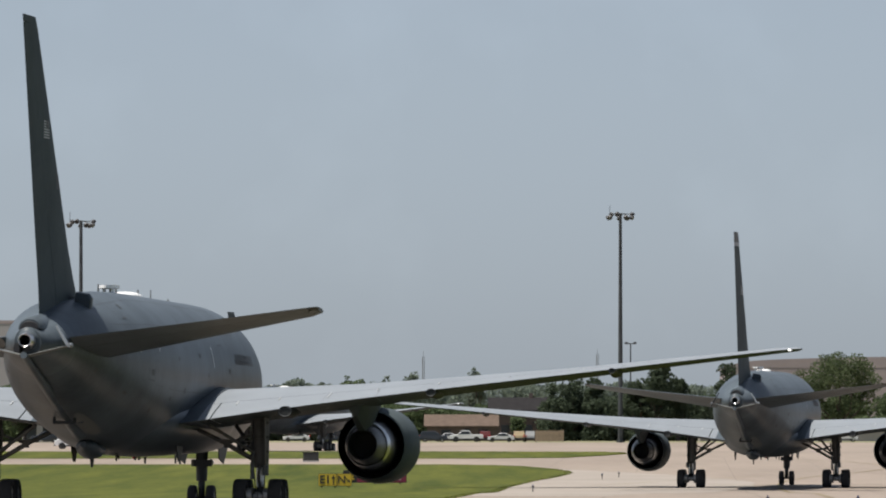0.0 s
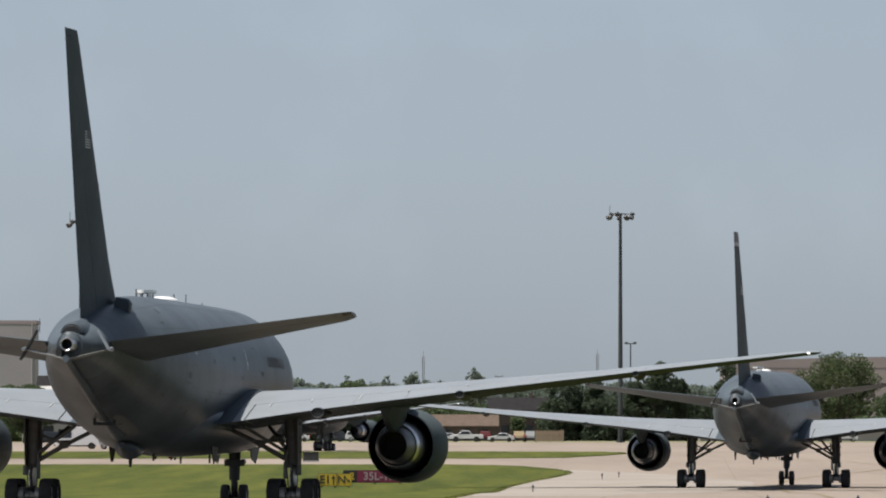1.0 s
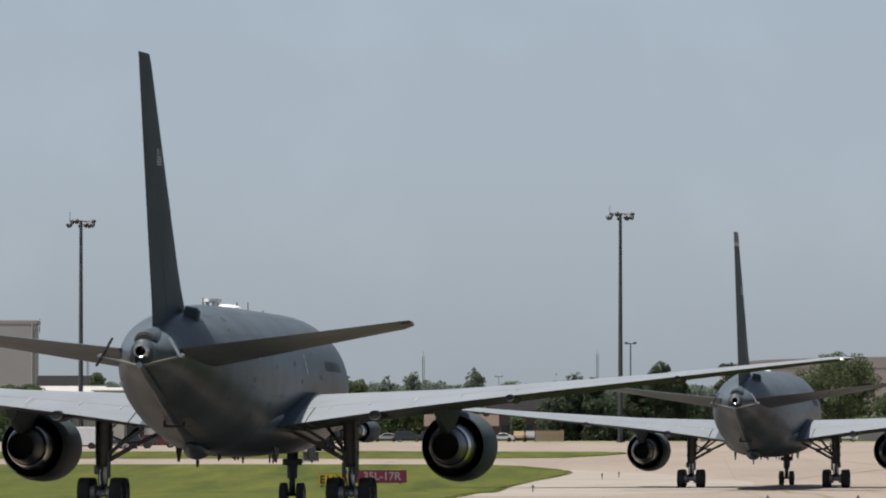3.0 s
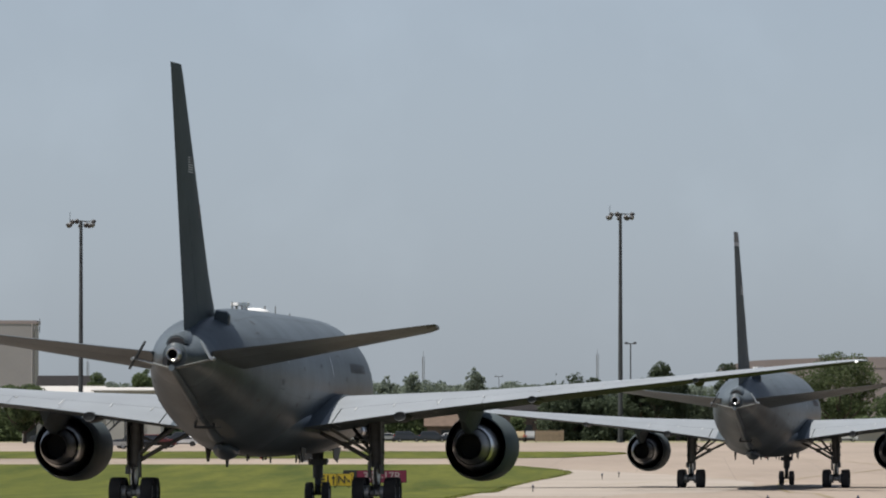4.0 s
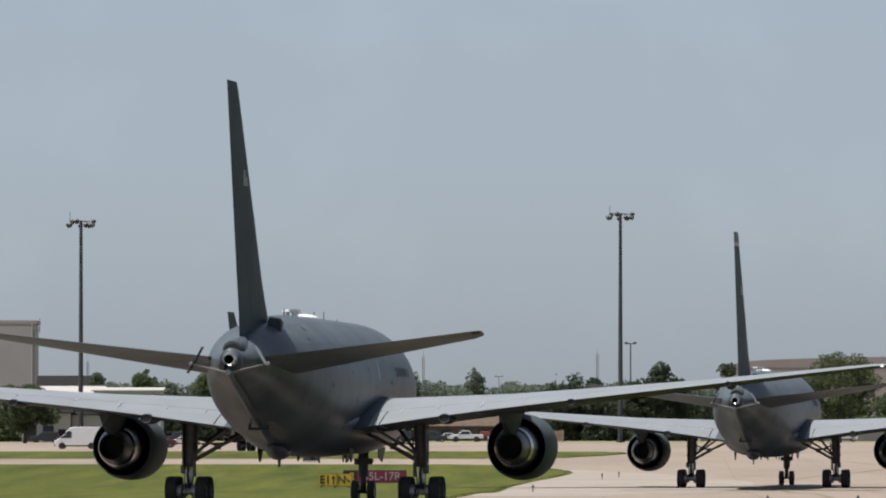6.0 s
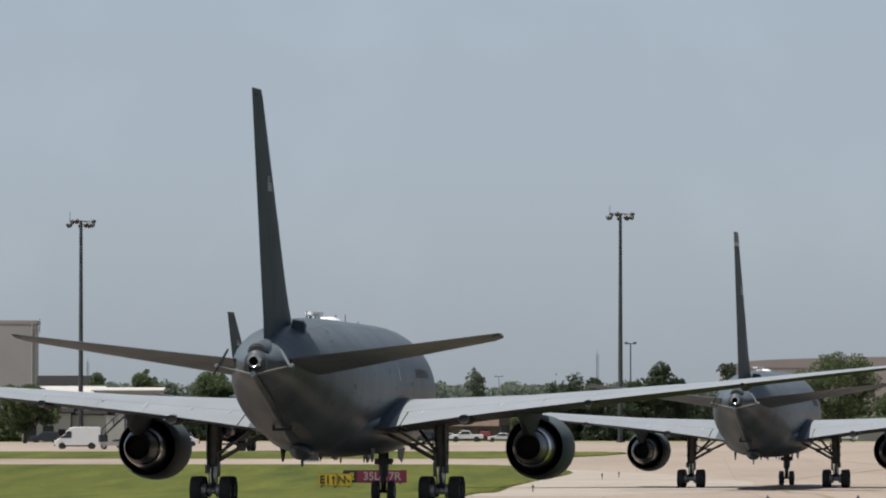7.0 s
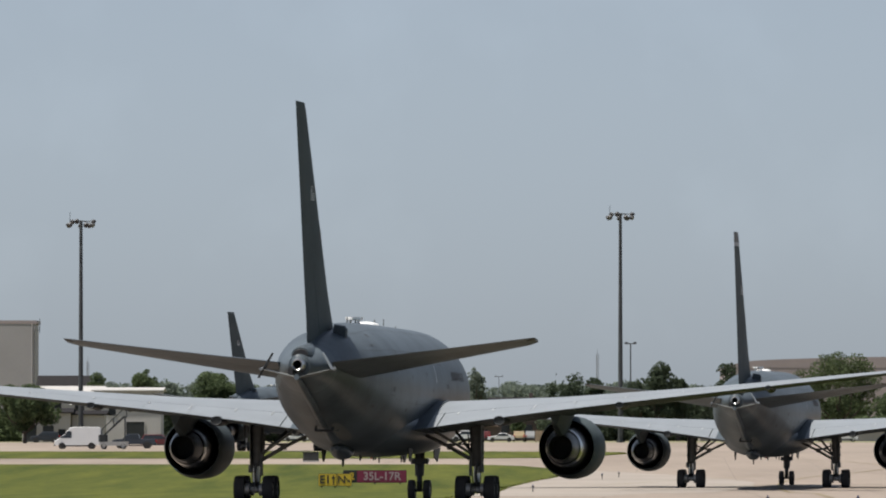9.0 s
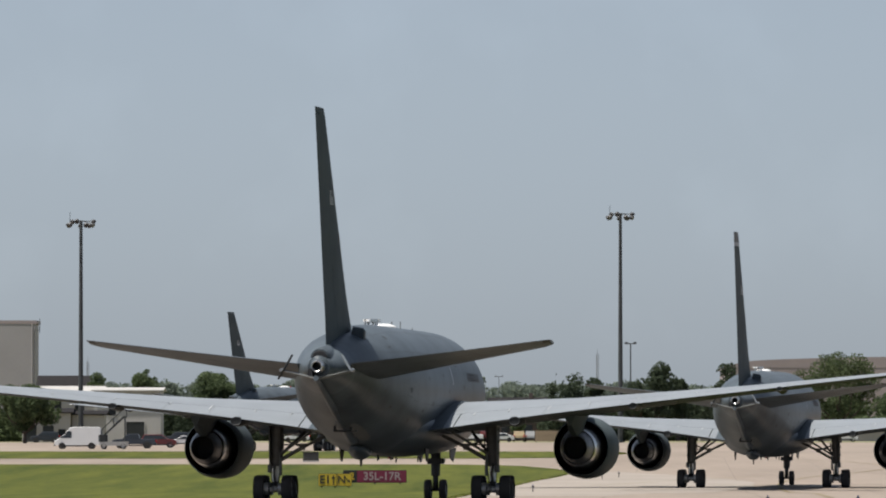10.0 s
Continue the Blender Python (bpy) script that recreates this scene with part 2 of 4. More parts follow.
# station x, centre z, half width, half height
BODY = [(-22.3, 5.50, 0.43, 0.41), (-21.6, 5.43, 0.70, 0.57), (-20.4, 5.42, 1.00, 0.82), (-18.8, 5.40, 1.31, 1.16), (-16.5, 5.26, 1.70, 1.67), (-14.0, 5.08, 2.04, 2.01),
        (-11.5, 4.96, 2.29, 2.30), (-9.0, 4.87, 2.44, 2.54), (-6.0, 4.79, 2.51, 2.67), (-3.0, 4.77, 2.515, 2.71), (3.0, 4.77, 2.515, 2.71), (10.0, 4.77, 2.515, 2.71),
        (13.0, 4.77, 2.515, 2.71), (16.0, 4.75, 2.49, 2.68), (19.0, 4.65, 2.34, 2.50), (21.5, 4.42, 1.88, 2.0), (23.3, 4.18, 1.12, 1.20), (24.2, 4.05, 0.55, 0.6), (24.5, 4.0, 0.15, 0.15)]


def smooth_rows(rows, n):
    """Catmull-Rom rows between the given ones."""
    out = []
    for i in range(len(rows) - 1):
        p0, p1, p2, p3 = rows[max(i - 1, 0)], rows[i], rows[i + 1], rows[min(i + 2, len(rows) - 1)]
        for k in range(n):
            t = k / n
            out.append(tuple(0.5 * (2 * b + (c - a) * t + (2 * a - 5 * b + 4 * c - d) * t * t + (3 * b - a - 3 * c + d) * t ** 3) for a, b, c, d in zip(p0, p1, p2, p3)))
    return out + [rows[-1]]


def body_rings(rows, n=48):
    return [[(x, w * math.cos(2 * math.pi * i / n), z + h * math.sin(2 * math.pi * i / n)) for i in range(n)] for x, z, w, h in rows]


def on_body(x, angle, out=0.0):
    """A point of the fuselage skin; angle in degrees up from the aircraft's left side."""
    _, z, w, h = section_at([(r[0], *r[1:]) for r in BODY], x)
    return (x, (w + out) * math.cos(radians(angle)), z + (h + out) * math.sin(radians(angle)))


def skin_patch(x0, x1, a0, a1, out=0.012, nx=4, na=6):
    """A thin plate that lies on the fuselage."""
    pts, faces = [], []
    for i in range(nx + 1):
        for j in range(na + 1):
            pts.append(on_body(x0 + (x1 - x0) * i / nx, a0 + (a1 - a0) * j / na, out))
    w = na + 1
    for i in range(nx):
        for j in range(na):
            faces.append((i * w + j, i * w + j + 1, (i + 1) * w + j + 1, (i + 1) * w + j))
    return pts, faces


def skin_oval(x0, x1, a0, a1, out):
    """A rounded oblong plate that lies on the fuselage."""
    pts, faces, n, m = [], [], 12, 4
    for i in range(n + 1):
        k = -math.cos(math.pi * i / n)
        half = max(0.02, (1 - abs(k) ** 3) ** 0.5)
        for j in range(m + 1):
            pts.append(on_body((x0 + x1) / 2 + (x1 - x0) / 2 * k, (a0 + a1) / 2 + (a1 - a0) / 2 * half * (2 * j / m - 1), out))
    w = m + 1
    for i in range(n):
        for j in range(m):
            faces.append((i * w + j, i * w + j + 1, (i + 1) * w + j + 1, (i + 1) * w + j))
    return pts, faces


def tyre_shape(r, w):
    prof = [(-0.30, 0.56), (-0.46, 0.62), (-0.5, 0.80), (-0.46, 0.93), (-0.30, 0.99), (0, 1.0), (0.30, 0.99), (0.46, 0.93), (0.5, 0.80), (0.46, 0.62), (0.30, 0.56)]
    sh = turned([(a * w, b * r) for a, b in prof], n=28)
    return moved(sh, Matrix.Rotation(math.pi / 2, 4, "Z"))


def hub_shape(r, w):
    prof = [(-0.32, 0.0), (-0.34, 0.12), (-0.40, 0.14), (-0.30, 0.26), (-0.20, 0.40), (-0.34, 0.50), (-0.36, 0.57), (0.36, 0.57), (0.34, 0.50), (0.20, 0.40), (0.30, 0.26), (0.40, 0.14), (0.34, 0.12), (0.32, 0.0)]
    sh = turned([(a * w, b * r) for a, b in prof], n=20)
    return moved(sh, Matrix.Rotation(math.pi / 2, 4, "Z"))


MAIN_R, NOSE_R = 0.585, 0.47


def tanker():
    plane = new("tanker_aircraft")
    plane.empty_display_size = 3
    rows = smooth_rows(BODY, 4)
    cut = next(i for i, row in enumerate(rows) if row[0] > -20.0)
    body = part("fuselage", loft(body_rings(rows[cut:])), PAINT, plane)
    # tail end slightly lighter than the rest of the fuselage
    part("tail_section", loft(body_rings(rows[:cut + 1])), PAINT_TAIL, plane, "slightly lighter grey tail end")
    cone = part("tail_cone", turned([(-22.26, 0.43), (-22.34, 0.31), (-22.42, 0.27)], 0, 5.54, 28), PAINT_TAIL, plane, "light grey tail cone")
    part("exhaust_rim", turned([(-22.40, 0.275), (-22.6, 0.255), (-22.96, 0.215), (-22.985, 0.20), (-22.97, 0.18), (-22.9, 0.172)], 0, 5.54, 28), STEEL, cone, "bright metal exhaust rim")
    part("exhaust", turned([(-22.92, 0.176), (-22.3, 0.176), (-22.3, 0.0)], 0, 5.54, 24), NEAR_BLACK, cone, "black exhaust pipe")
    arch = lambda x, w, h: [(x, w * math.cos(math.pi * i / 12), 5.92 + h * math.sin(math.pi * i / 12)) for i in range(13)]
    hood = part("sensor_hood", loft([arch(-21.95, 0.34, 0.31), arch(-21.88, 0.38, 0.37), arch(-21.2, 0.44, 0.43), arch(-20.2, 0.46, 0.50), arch(-18.8, 0.3, 0.62)]), PAINT_TAIL, plane)
    part("sensor_window", loft([arch(-21.99, 0.29, 0.23), arch(-21.93, 0.31, 0.26)]), BLACK, hood, "dark glazed sensor window")
    part("tail_port", joined(slab_of([(0.21, 5.14), (0.40, 5.14), (0.40, 5.34), (0.37, 5.43), (0.305, 5.46), (0.24, 5.43), (0.21, 5.34)], "x", -22.7, -21.8)), BLACK, plane, "small dark opening beside the exhaust")
    duct = lambda x, y, z, w, h: [(x, y - w, z - h), (x, y + w * 0.7, z - h * 1.1), (x, y + w, z + h * 0.4), (x, y + w * 0.75, z + h), (x, y - w * 0.8, z + h * 0.82), (x, y - w * 1.15, z + h * 0.5)]
    part("air_scoop", loft([duct(-15.75, -0.76, 6.84, 0.23, 0.36), duct(-15.6, -0.76, 6.84, 0.27, 0.41), duct(-14.9, -0.70, 6.86, 0.27, 0.40), duct(-14.2, -0.56, 6.88, 0.18, 0.22), duct(-13.6, -0.50, 6.90, 0.08, 0.08)]), PAINT, plane, "grey upright scoop beside the fin root", smooth=False)
    belly = smooth_rows([(-10.5, 3.3, 0.5, 0.5), (-7.5, 3.2, 1.35, 0.85), (-4.5, 3.12, 1.95, 1.02), (-1.5, 3.06, 2.4, 1.10), (3, 3.05, 2.7, 1.12), (8.5, 3.1, 2.65, 1.08), (11.5, 3.2, 1.9, 0.95), (13, 3.4, 0.6, 0.4)], 4)
    part("belly_fairing", loft(body_rings(belly, 40)), PAINT, plane)

    for flip in (False, True):
        side = (lambda sh: mirrored(sh)) if flip else (lambda sh: sh)
        # wing skins paler than the body: sun and sky sheen put into colour
        wing = part("wing", side(joined(panel(WING, 1.4, 23.72, 0.0, 0.715, n=14, steps=14, low=0.72))), PAINT_PALE_LIT, plane)
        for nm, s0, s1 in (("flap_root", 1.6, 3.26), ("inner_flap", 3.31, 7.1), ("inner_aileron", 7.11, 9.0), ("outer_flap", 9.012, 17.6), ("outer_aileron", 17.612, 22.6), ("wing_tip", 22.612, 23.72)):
            part(nm, side(panel(WING, s0, s1, 0.72, 1.0, n=6, steps=4, low=0.72)), PAINT_PALE_LIT, wing)
        # down-facing skin gets darker grey, the underside's shade put into its colour
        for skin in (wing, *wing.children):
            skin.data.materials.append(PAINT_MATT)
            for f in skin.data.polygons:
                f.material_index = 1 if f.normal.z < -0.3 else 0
        # darker root fairing: the fuselage's shadow on the wing put into its colour
        root = [(p[0], p[1] + 0.06, p[2] + 0.012, p[3] + 0.12, p[4] + 0.006, p[5]) for p in WING]
        part("wing_root_fairing", side(panel(root, 1.4, 2.85, 0, 1, n=16, steps=3, low=0.74)), PAINT, plane)
        for y, ln, k in ((5.9, 2.6, 1.0), (11.0, 2.3, 0.72), (17.3, 1.7, 0.5)):
            _, x, z, c, _, inc = section_at(WING, y)
            te = x - c
            zt = z - c * math.sin(radians(inc))
            pod = smooth_rows([(te - 0.16, zt - 0.11 * k, 0.19 * k, 0.15 * k), (te - 0.10, zt - 0.12 * k, 0.24 * k, 0.19 * k), (te + 0.8, zt - 0.13 * k, 0.27 * k, 0.22 * k), (te + ln, zt - 0.06, 0.22, 0.22), (te + ln * 1.7, zt + 0.06, 0.08, 0.1)], 3)
            sh = loft([[(px, y + w * math.cos(2 * math.pi * i / 18), pz + h * math.sin(2 * math.pi * i / 18)) for i in range(18)] for px, pz, w, h in pod])
            # fairings darker than the wing skin they hang from
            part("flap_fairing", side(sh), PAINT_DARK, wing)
        # thin pale strips near the flap edge, glints put into colour
        for y, a, b, w in ((3.9, 0.73, 0.80, 0.03), (5.4, 0.73, 0.80, 0.03), (7.2, 0.73, 0.88, 0.035), (8.9, 0.73, 0.80, 0.03), (11.1, 0.73, 0.80, 0.03), (13.6, 0.73, 0.80, 0.03), (16.2, 0.73, 0.80, 0.03), (19.0, 0.73, 0.80, 0.03)):
            tops = []
            for yy in (y, y + w):
                _, x, z, c, t, inc = section_at(WING, yy)
                for q in (a, b):
                    p = foil((x, yy, z), c, t, inc, q, q + 0.02, 1, False, 0.72)[1]
                    tops += [(p[0], p[1], p[2] + 0.004), (p[0], p[1], p[2] + 0.03)]
            part("flap_hinge_cover", side((tops, [(1, 3, 7, 5), (0, 1, 5, 4), (2, 6, 7, 3), (0, 2, 3, 1), (4, 5, 7, 6), (0, 4, 6, 2)])), GLINT_AND_STRIPE, wing, "small pale strip painted as a wing glint", smooth=False)
        part("navigation_light", side(block((-8.86, 23.36, 5.43), (0.3, 0.10, 0.07), None, 0.03)), LIT_LAMP, wing, "small bright wing-tip light")
        tail = part("tailplane", side(panel(TAIL, 0.5, 9.27, 0, 0.70, n=14, steps=8)), PAINT, plane)
        part("elevator", side(panel(TAIL, 1.1, 8.95, 0.705, 1.0, n=6, steps=4)), PAINT, tail)
        part("tail_tip", side(panel(TAIL, 8.97, 9.27, 0.705, 1.0, n=6, steps=1)), PAINT_DARK, tail)

        cy, cz = 8.0, 2.34
        nac = part("engine_nacelle", side(turned([(7.2, 1.10), (8.3, 1.12), (8.62, 1.17), (8.72, 1.22), (8.6, 1.27), (8.0, 1.33), (6.8, 1.345), (5.6, 1.31), (4.25, 1.18), (4.22, 1.165), (4.3, 1.15), (5.4, 1.17), (6.2, 1.18)], cy, cz, 48)), PAINT_MATT, plane)
        # duct wall and end near black, the inner shade put into their colour
        part("fan_duct", side(turned([(4.6, 1.145), (6.1, 1.15), (6.1, 0.6)], cy, cz, 40)), NEAR_BLACK, nac, "shadowed fan exhaust duct")
        part("fan_face", side(turned([(7.25, 1.1), (7.3, 0.3), (7.9, 0.02)], cy, cz, 30)), PAINT_DARK, nac)
        part("core_cowl", side(turned([(6.1, 1.02), (5.2, 0.97), (4.0, 0.87), (3.3, 0.805)], cy, cz, 40)), HOT_STEEL, nac, "dull metal core cowl")
        part("core_ring", side(turned([(3.3, 0.80), (3.15, 0.785), (2.9, 0.745), (2.87, 0.72), (2.92, 0.70)], cy, cz, 40)), STEEL, nac, "polished metal ring round the core")
        part("core_nozzle", side(turned([(2.92, 0.695), (2.3, 0.625), (1.52, 0.53), (1.48, 0.51), (1.52, 0.485), (1.9, 0.50)], cy, cz, 40)), BURNT_STEEL, nac, "heat-stained metal exhaust nozzle")
        # core pipe near black, closed by a flat disc
        part("core_duct", side(turned([(1.55, 0.488), (2.9, 0.46), (2.9, 0.0)], cy, cz, 30)), NEAR_BLACK, nac, "black hot exhaust")
        # box-sided pylon whose lower edge is chamfered towards the keel
        ring = lambda x, z0, z1, w0, w1: [(x, cy - w0 * 0.6, z0), (x, cy + w0 * 0.6, z0), (x, cy + w0, z0 + 0.10), (x, cy + w1 * 0.9, z0 + (z1 - z0) * 0.62), (x, cy + w1, z1), (x, cy - w1, z1), (x, cy - w1 * 0.9, z0 + (z1 - z0) * 0.62), (x, cy - w0, z0 + 0.10)]
        part("pylon", side(loft([ring(-0.7, 3.30, 3.95, 0.10, 0.26), ring(0.0, 3.10, 3.98, 0.15, 0.33), ring(0.6, 2.96, 4.0, 0.18, 0.36), ring(1.4, 2.82, 4.0, 0.19, 0.37), ring(2.6, 2.9, 4.1, 0.2, 0.37), ring(5.0, 3.4, 4.15, 0.2, 0.34), ring(6.4, 3.65, 4.0, 0.1, 0.2)])), PAINT_MATT, plane)

        gear = part("main_gear", side(joined(rod((0, 4.65, 1.55), (0.05, 4.58, 3.7), 0.24, 0.30, 14), rod((0, 4.65, 0.62), (0, 4.65, 1.8), 0.145, n=14), rod((0, 4.65, 1.62), (0, 4.65, 1.86), 0.24, n=14), rod((0, 4.65, 0.48), (0, 4.65, 0.78), 0.19, n=12),
                    block((0, 4.65, 0.62), (1.5, 0.2, 0.22), None, 0.08))), LEG, plane, "grey landing gear leg")
        for ax in (-0.71, 0.71):
            part("axle", side(rod((ax, 4.65 - 0.8, MAIN_R), (ax, 4.65 + 0.8, MAIN_R), 0.085)), LEG, gear)
        for ax in (-0.71, 0.71):
            for ay in (4.65 - 0.30, 4.65 + 0.30):
                part("brake", side(rod((ax, ay - 0.09, MAIN_R), (ax, ay + 0.09, MAIN_R), 0.27, n=16)), HUB, gear)
        part("side_brace", side(joined(rod((0, 4.6, 1.72), (0.0, 3.5, 2.35), 0.085), rod((0, 3.5, 2.35), (0.1, 2.2, 3.0), 0.075), block((0, 3.5, 2.35), (0.2, 0.22, 0.22)))), LEG, gear)
        part("drag_brace", side(joined(rod((-0.1, 4.55, 2.0), (-1.0, 3.0, 3.0), 0.06), rod((0.15, 4.55, 1.95), (1.6, 3.6, 3.0), 0.07))), LEG, gear)
        part("lock_link", side(joined(rod((0, 4.5, 2.75), (0, 3.52, 2.38), 0.045), rod((0.0, 4.5, 2.45), (-0.2, 3.2, 2.5), 0.03), rod((-0.1, 4.35, 1.9), (-0.12, 4.28, 2.9), 0.03))), LEG, gear)
        part("torque_link", side(joined(rod((-0.2, 4.65, 1.65), (-0.52, 4.65, 1.25), 0.06), rod((-0.52, 4.65, 1.25), (-0.2, 4.65, 0.8), 0.06))), LEG, gear)
        part("gear_door", side(slab_of([(-0.45, 1.5), (0.4, 1.42), (0.62, 2.1), (0.62, 3.3), (-0.62, 3.3), (-0.6, 2.2)], "y", 4.84, 4.87)), LEG, gear, "thin grey leg door")
        for z in (2.05, 2.55, 3.05):
            part("leg_collar", side(rod((0.02, 4.63, z), (0.02, 4.63, z + 0.09), 0.31, n=16)), LEG, gear)
        part("oleo_piston", side(rod((0, 4.65, 0.9), (0, 4.65, 1.62), 0.152, n=16)), STEEL, gear, "bright oleo piston")
        part("steering_actuator", side(joined(rod((-0.32, 4.40, 1.15), (-0.32, 4.40, 1.75), 0.07, n=10), rod((-0.32, 4.40, 1.75), (-0.2, 4.45, 2.15), 0.04, n=8), block((-0.28, 4.86, 1.45), (0.16, 0.2, 0.34), None, 0.05))), PAINT_MID, gear)
        for k in (-1, 1):
            part("brake_rod", side(rod((-0.68, 4.65 + k * 0.22, 0.42), (0.6, 4.65 + k * 0.22, 0.42), 0.035, n=8)), LEG, gear)
            for ax in (-0.71, 0.71):
                part("axle_cap", side(rod((ax, 4.65 + k * 0.02, MAIN_R - 0.02), (ax, 4.65 + k * 0.16, MAIN_R - 0.02), 0.15, 0.11, 12)), HUB, gear)
        part("hose", side(joined(rod((-0.2, 4.5, 0.75), (-0.24, 4.42, 1.7), 0.025, n=6), rod((-0.24, 4.42, 1.7), (-0.2, 4.42, 3.2), 0.025, n=6), rod((-0.18, 4.78, 0.7), (-0.22, 4.86, 1.9), 0.02, n=6))), BLACK, gear)
        part("inner_gear_door", side(slab_of([(-0.9, 2.5), (-0.2, 1.75), (0.2, 1.75), (1.2, 2.5)], "y", 1.80, 1.84)), PAINT_DARK, gear)
        for ax in (-0.71, 0.71):
            for ay in (4.65 - 0.6, 4.65 + 0.6):
                wheel = part("main_wheel", hub_shape(MAIN_R, 0.46), HUB, plane, "", at=(ax, -ay if flip else ay, MAIN_R))
                part("tyre", tyre_shape(MAIN_R, 0.46), RUBBER, wheel, "black rubber tyre")

    fin = part("fin", panel(FIN, 5.8, 15.85, 0, 0.665, True, 14, 10), PAINT_MATT, plane)
    part("rudder", panel(FIN, 5.9, 15.6, 0.67, 1.0, True, 6, 6), PAINT_MATT, fin)
    part("fin_cap", panel(FIN, 15.62, 15.85, 0.67, 1.0, True, 6, 1), PAINT_MATT, fin)
    def fin_side(x, z):
        _, le, _, c, t, _ = section_at(FIN, z)
        q = max(0.004, (le - x) / c)
        return c * 5 * t * (0.2969 * math.sqrt(q) - 0.126 * q - 0.3516 * q * q + 0.2843 * q ** 3 - 0.1036 * q ** 4)

    def fin_patch(x0, x1, z0, z1, s, out=0.012):
        pts = [(x, s * (fin_side(x, z) + out), z) for z in (z0, z1) for x in (x0, (x0 + x1) / 2, x1)]
        return pts, [(0, 1, 4, 3), (1, 2, 5, 4)]

    for s in (1, -1):
        for i in range(7):
            part("flag_stripe", fin_patch(-20.0, -19.0 - 0.1 * (i < 3), 12.58 - 0.085 * i, 12.625 - 0.085 * i, s), GLINT_AND_STRIPE, fin, "pale stripe of a faded flag")
        part("flag_field", fin_patch(-19.65, -19.2, 12.36, 12.64, s, 0.02), MARK_DARK, fin)
        for i in range(3):
            part("tail_code", fin_patch(-17.7 + 0.38 * i, -17.42 + 0.38 * i, 10.5, 11.0, s), MARK_DARK, fin, "dark tail code bar")

    nose = part("nose_gear", joined(rod((19.75, 0, 1.1), (19.85, 0, 2.5), 0.20, 0.24, 12), rod((19.75, 0, 0.42), (19.75, 0, 1.15), 0.13), rod((19.8, 0, 1.5), (21.3, 0, 2.6), 0.06),
                rod((19.75, -0.42, NOSE_R), (19.75, 0.42, NOSE_R), 0.07), block((19.75, 0, 1.75), (0.4, 0.75, 0.25), None, 0.1), rod((19.6, 0, 1.05), (19.35, 0, 0.8), 0.05), rod((19.35, 0, 0.8), (19.6, 0, 0.5), 0.05)), PAINT_DARK, plane, "dark grey nose gear leg")
    for s in (1, -1):
        part("nose_gear_door", slab_of([(18.9, 2.35), (19.1, 1.9), (20.4, 1.72), (21.6, 2.35)], "y", s * 0.72 - 0.02, s * 0.72 + 0.02), PAINT_DARK, nose)
        part("taxi_lamp", rod((19.9, s * 0.3, 1.78), (20.02, s * 0.3, 1.78), 0.12), STEEL, nose)
        wheel = part("nose_wheel", hub_shape(NOSE_R, 0.32), HUB, plane, at=(19.75, s * 0.34, NOSE_R))
        part("tyre", tyre_shape(NOSE_R, 0.32), RUBBER, wheel, "black rubber tyre")

    boom = part("refuelling_boom", joined(rod((-23.2, 0, 5.06), (-17.0, 0, 3.78), 0.11, 0.17, 16), rod((-17.0, 0, 3.78), (-11.5, 0, 2.72), 0.17, 0.24, 16)), PAINT, plane, "grey refuelling boom stowed under the tail")
    bow = lambda y, k: joined(*[rod((-14.9 + 0.5 * math.sin(0.35 * i) * k, y, 3.72 - 0.12 * i), (-14.9 + 0.5 * math.sin(0.35 * (i + 1)) * k, y, 3.72 - 0.12 * (i + 1)), 0.05, n=8) for i in range(6)])
    part("boom_latch", joined(bow(-0.34, 1), bow(0.34, 1), rod((-14.5, -0.36, 3.0), (-14.5, 0.36, 3.0), 0.05, n=8)), PAINT_DARK, boom, "dark hooked boom latch")
    part("boom_pivot", joined(rod((-15.6, 0, 3.50), (-11.2, 0, 2.72), 0.19, 0.26, 16), rod((-13.6, -0.5, 3.06), (-13.6, 0.5, 3.06), 0.08, n=12)), PAINT, boom, "grey bracket of the boom pivot")
    part("belly_panel", skin_oval(-15.0, -11.0, 249, 263, 0.035), PAINT_MID, plane, "pale oblong panel under the belly")
    for s in (1, -1):
        part("boom_wing", joined(loft([[(-23.1, 0, 5.04), (-22.5, 0, 5.10), (-22.4, 0, 5.04), (-22.5, 0, 4.98)], [(-23.0, s * 1.42, 5.38), (-22.55, s * 1.42, 5.42), (-22.5, s * 1.42, 5.38), (-22.55, s * 1.42, 5.34)]])), PAINT_MID, boom)
        # left rudder's shaded face painted dark, right one's lit face painted pale
        part("boom_rudder", slab_of([(-23.0, -0.56 if s > 0 else -0.16), (-22.65, -0.56 if s > 0 else -0.16), (-22.5, 0.0), (-22.65, 0.56), (-22.9, 0.56)], "y", -0.025, 0.025), PAINT_DARK if s > 0 else PAINT_PALE_LIT, boom).matrix_local = Matrix.Translation((0, s * 1.27, 5.52)) @ Matrix.Rotation(radians(30 * s), 4, "X")
        part("boom_tip_weight", rod((-23.1, s * 1.42, 5.38), (-22.6, s * 1.42, 5.38), 0.06, 0.08), PAINT_PALE_LIT, boom)
    pod = smooth_rows([(-10.2, 2.30, 0.1, 0.1), (-9.5, 2.22, 0.36, 0.24), (-8.6, 2.10, 0.40, 0.28), (-7.2, 2.16, 0.34, 0.25), (-6.6, 2.25, 0.1, 0.1)], 3)
    part("belly_radome", loft([[(x, w * math.cos(2 * math.pi * i / 20), z + h * math.sin(2 * math.pi * i / 20)) for i in range(20)] for x, z, w, h in pod]), PAINT, plane, "grey blister under the belly")
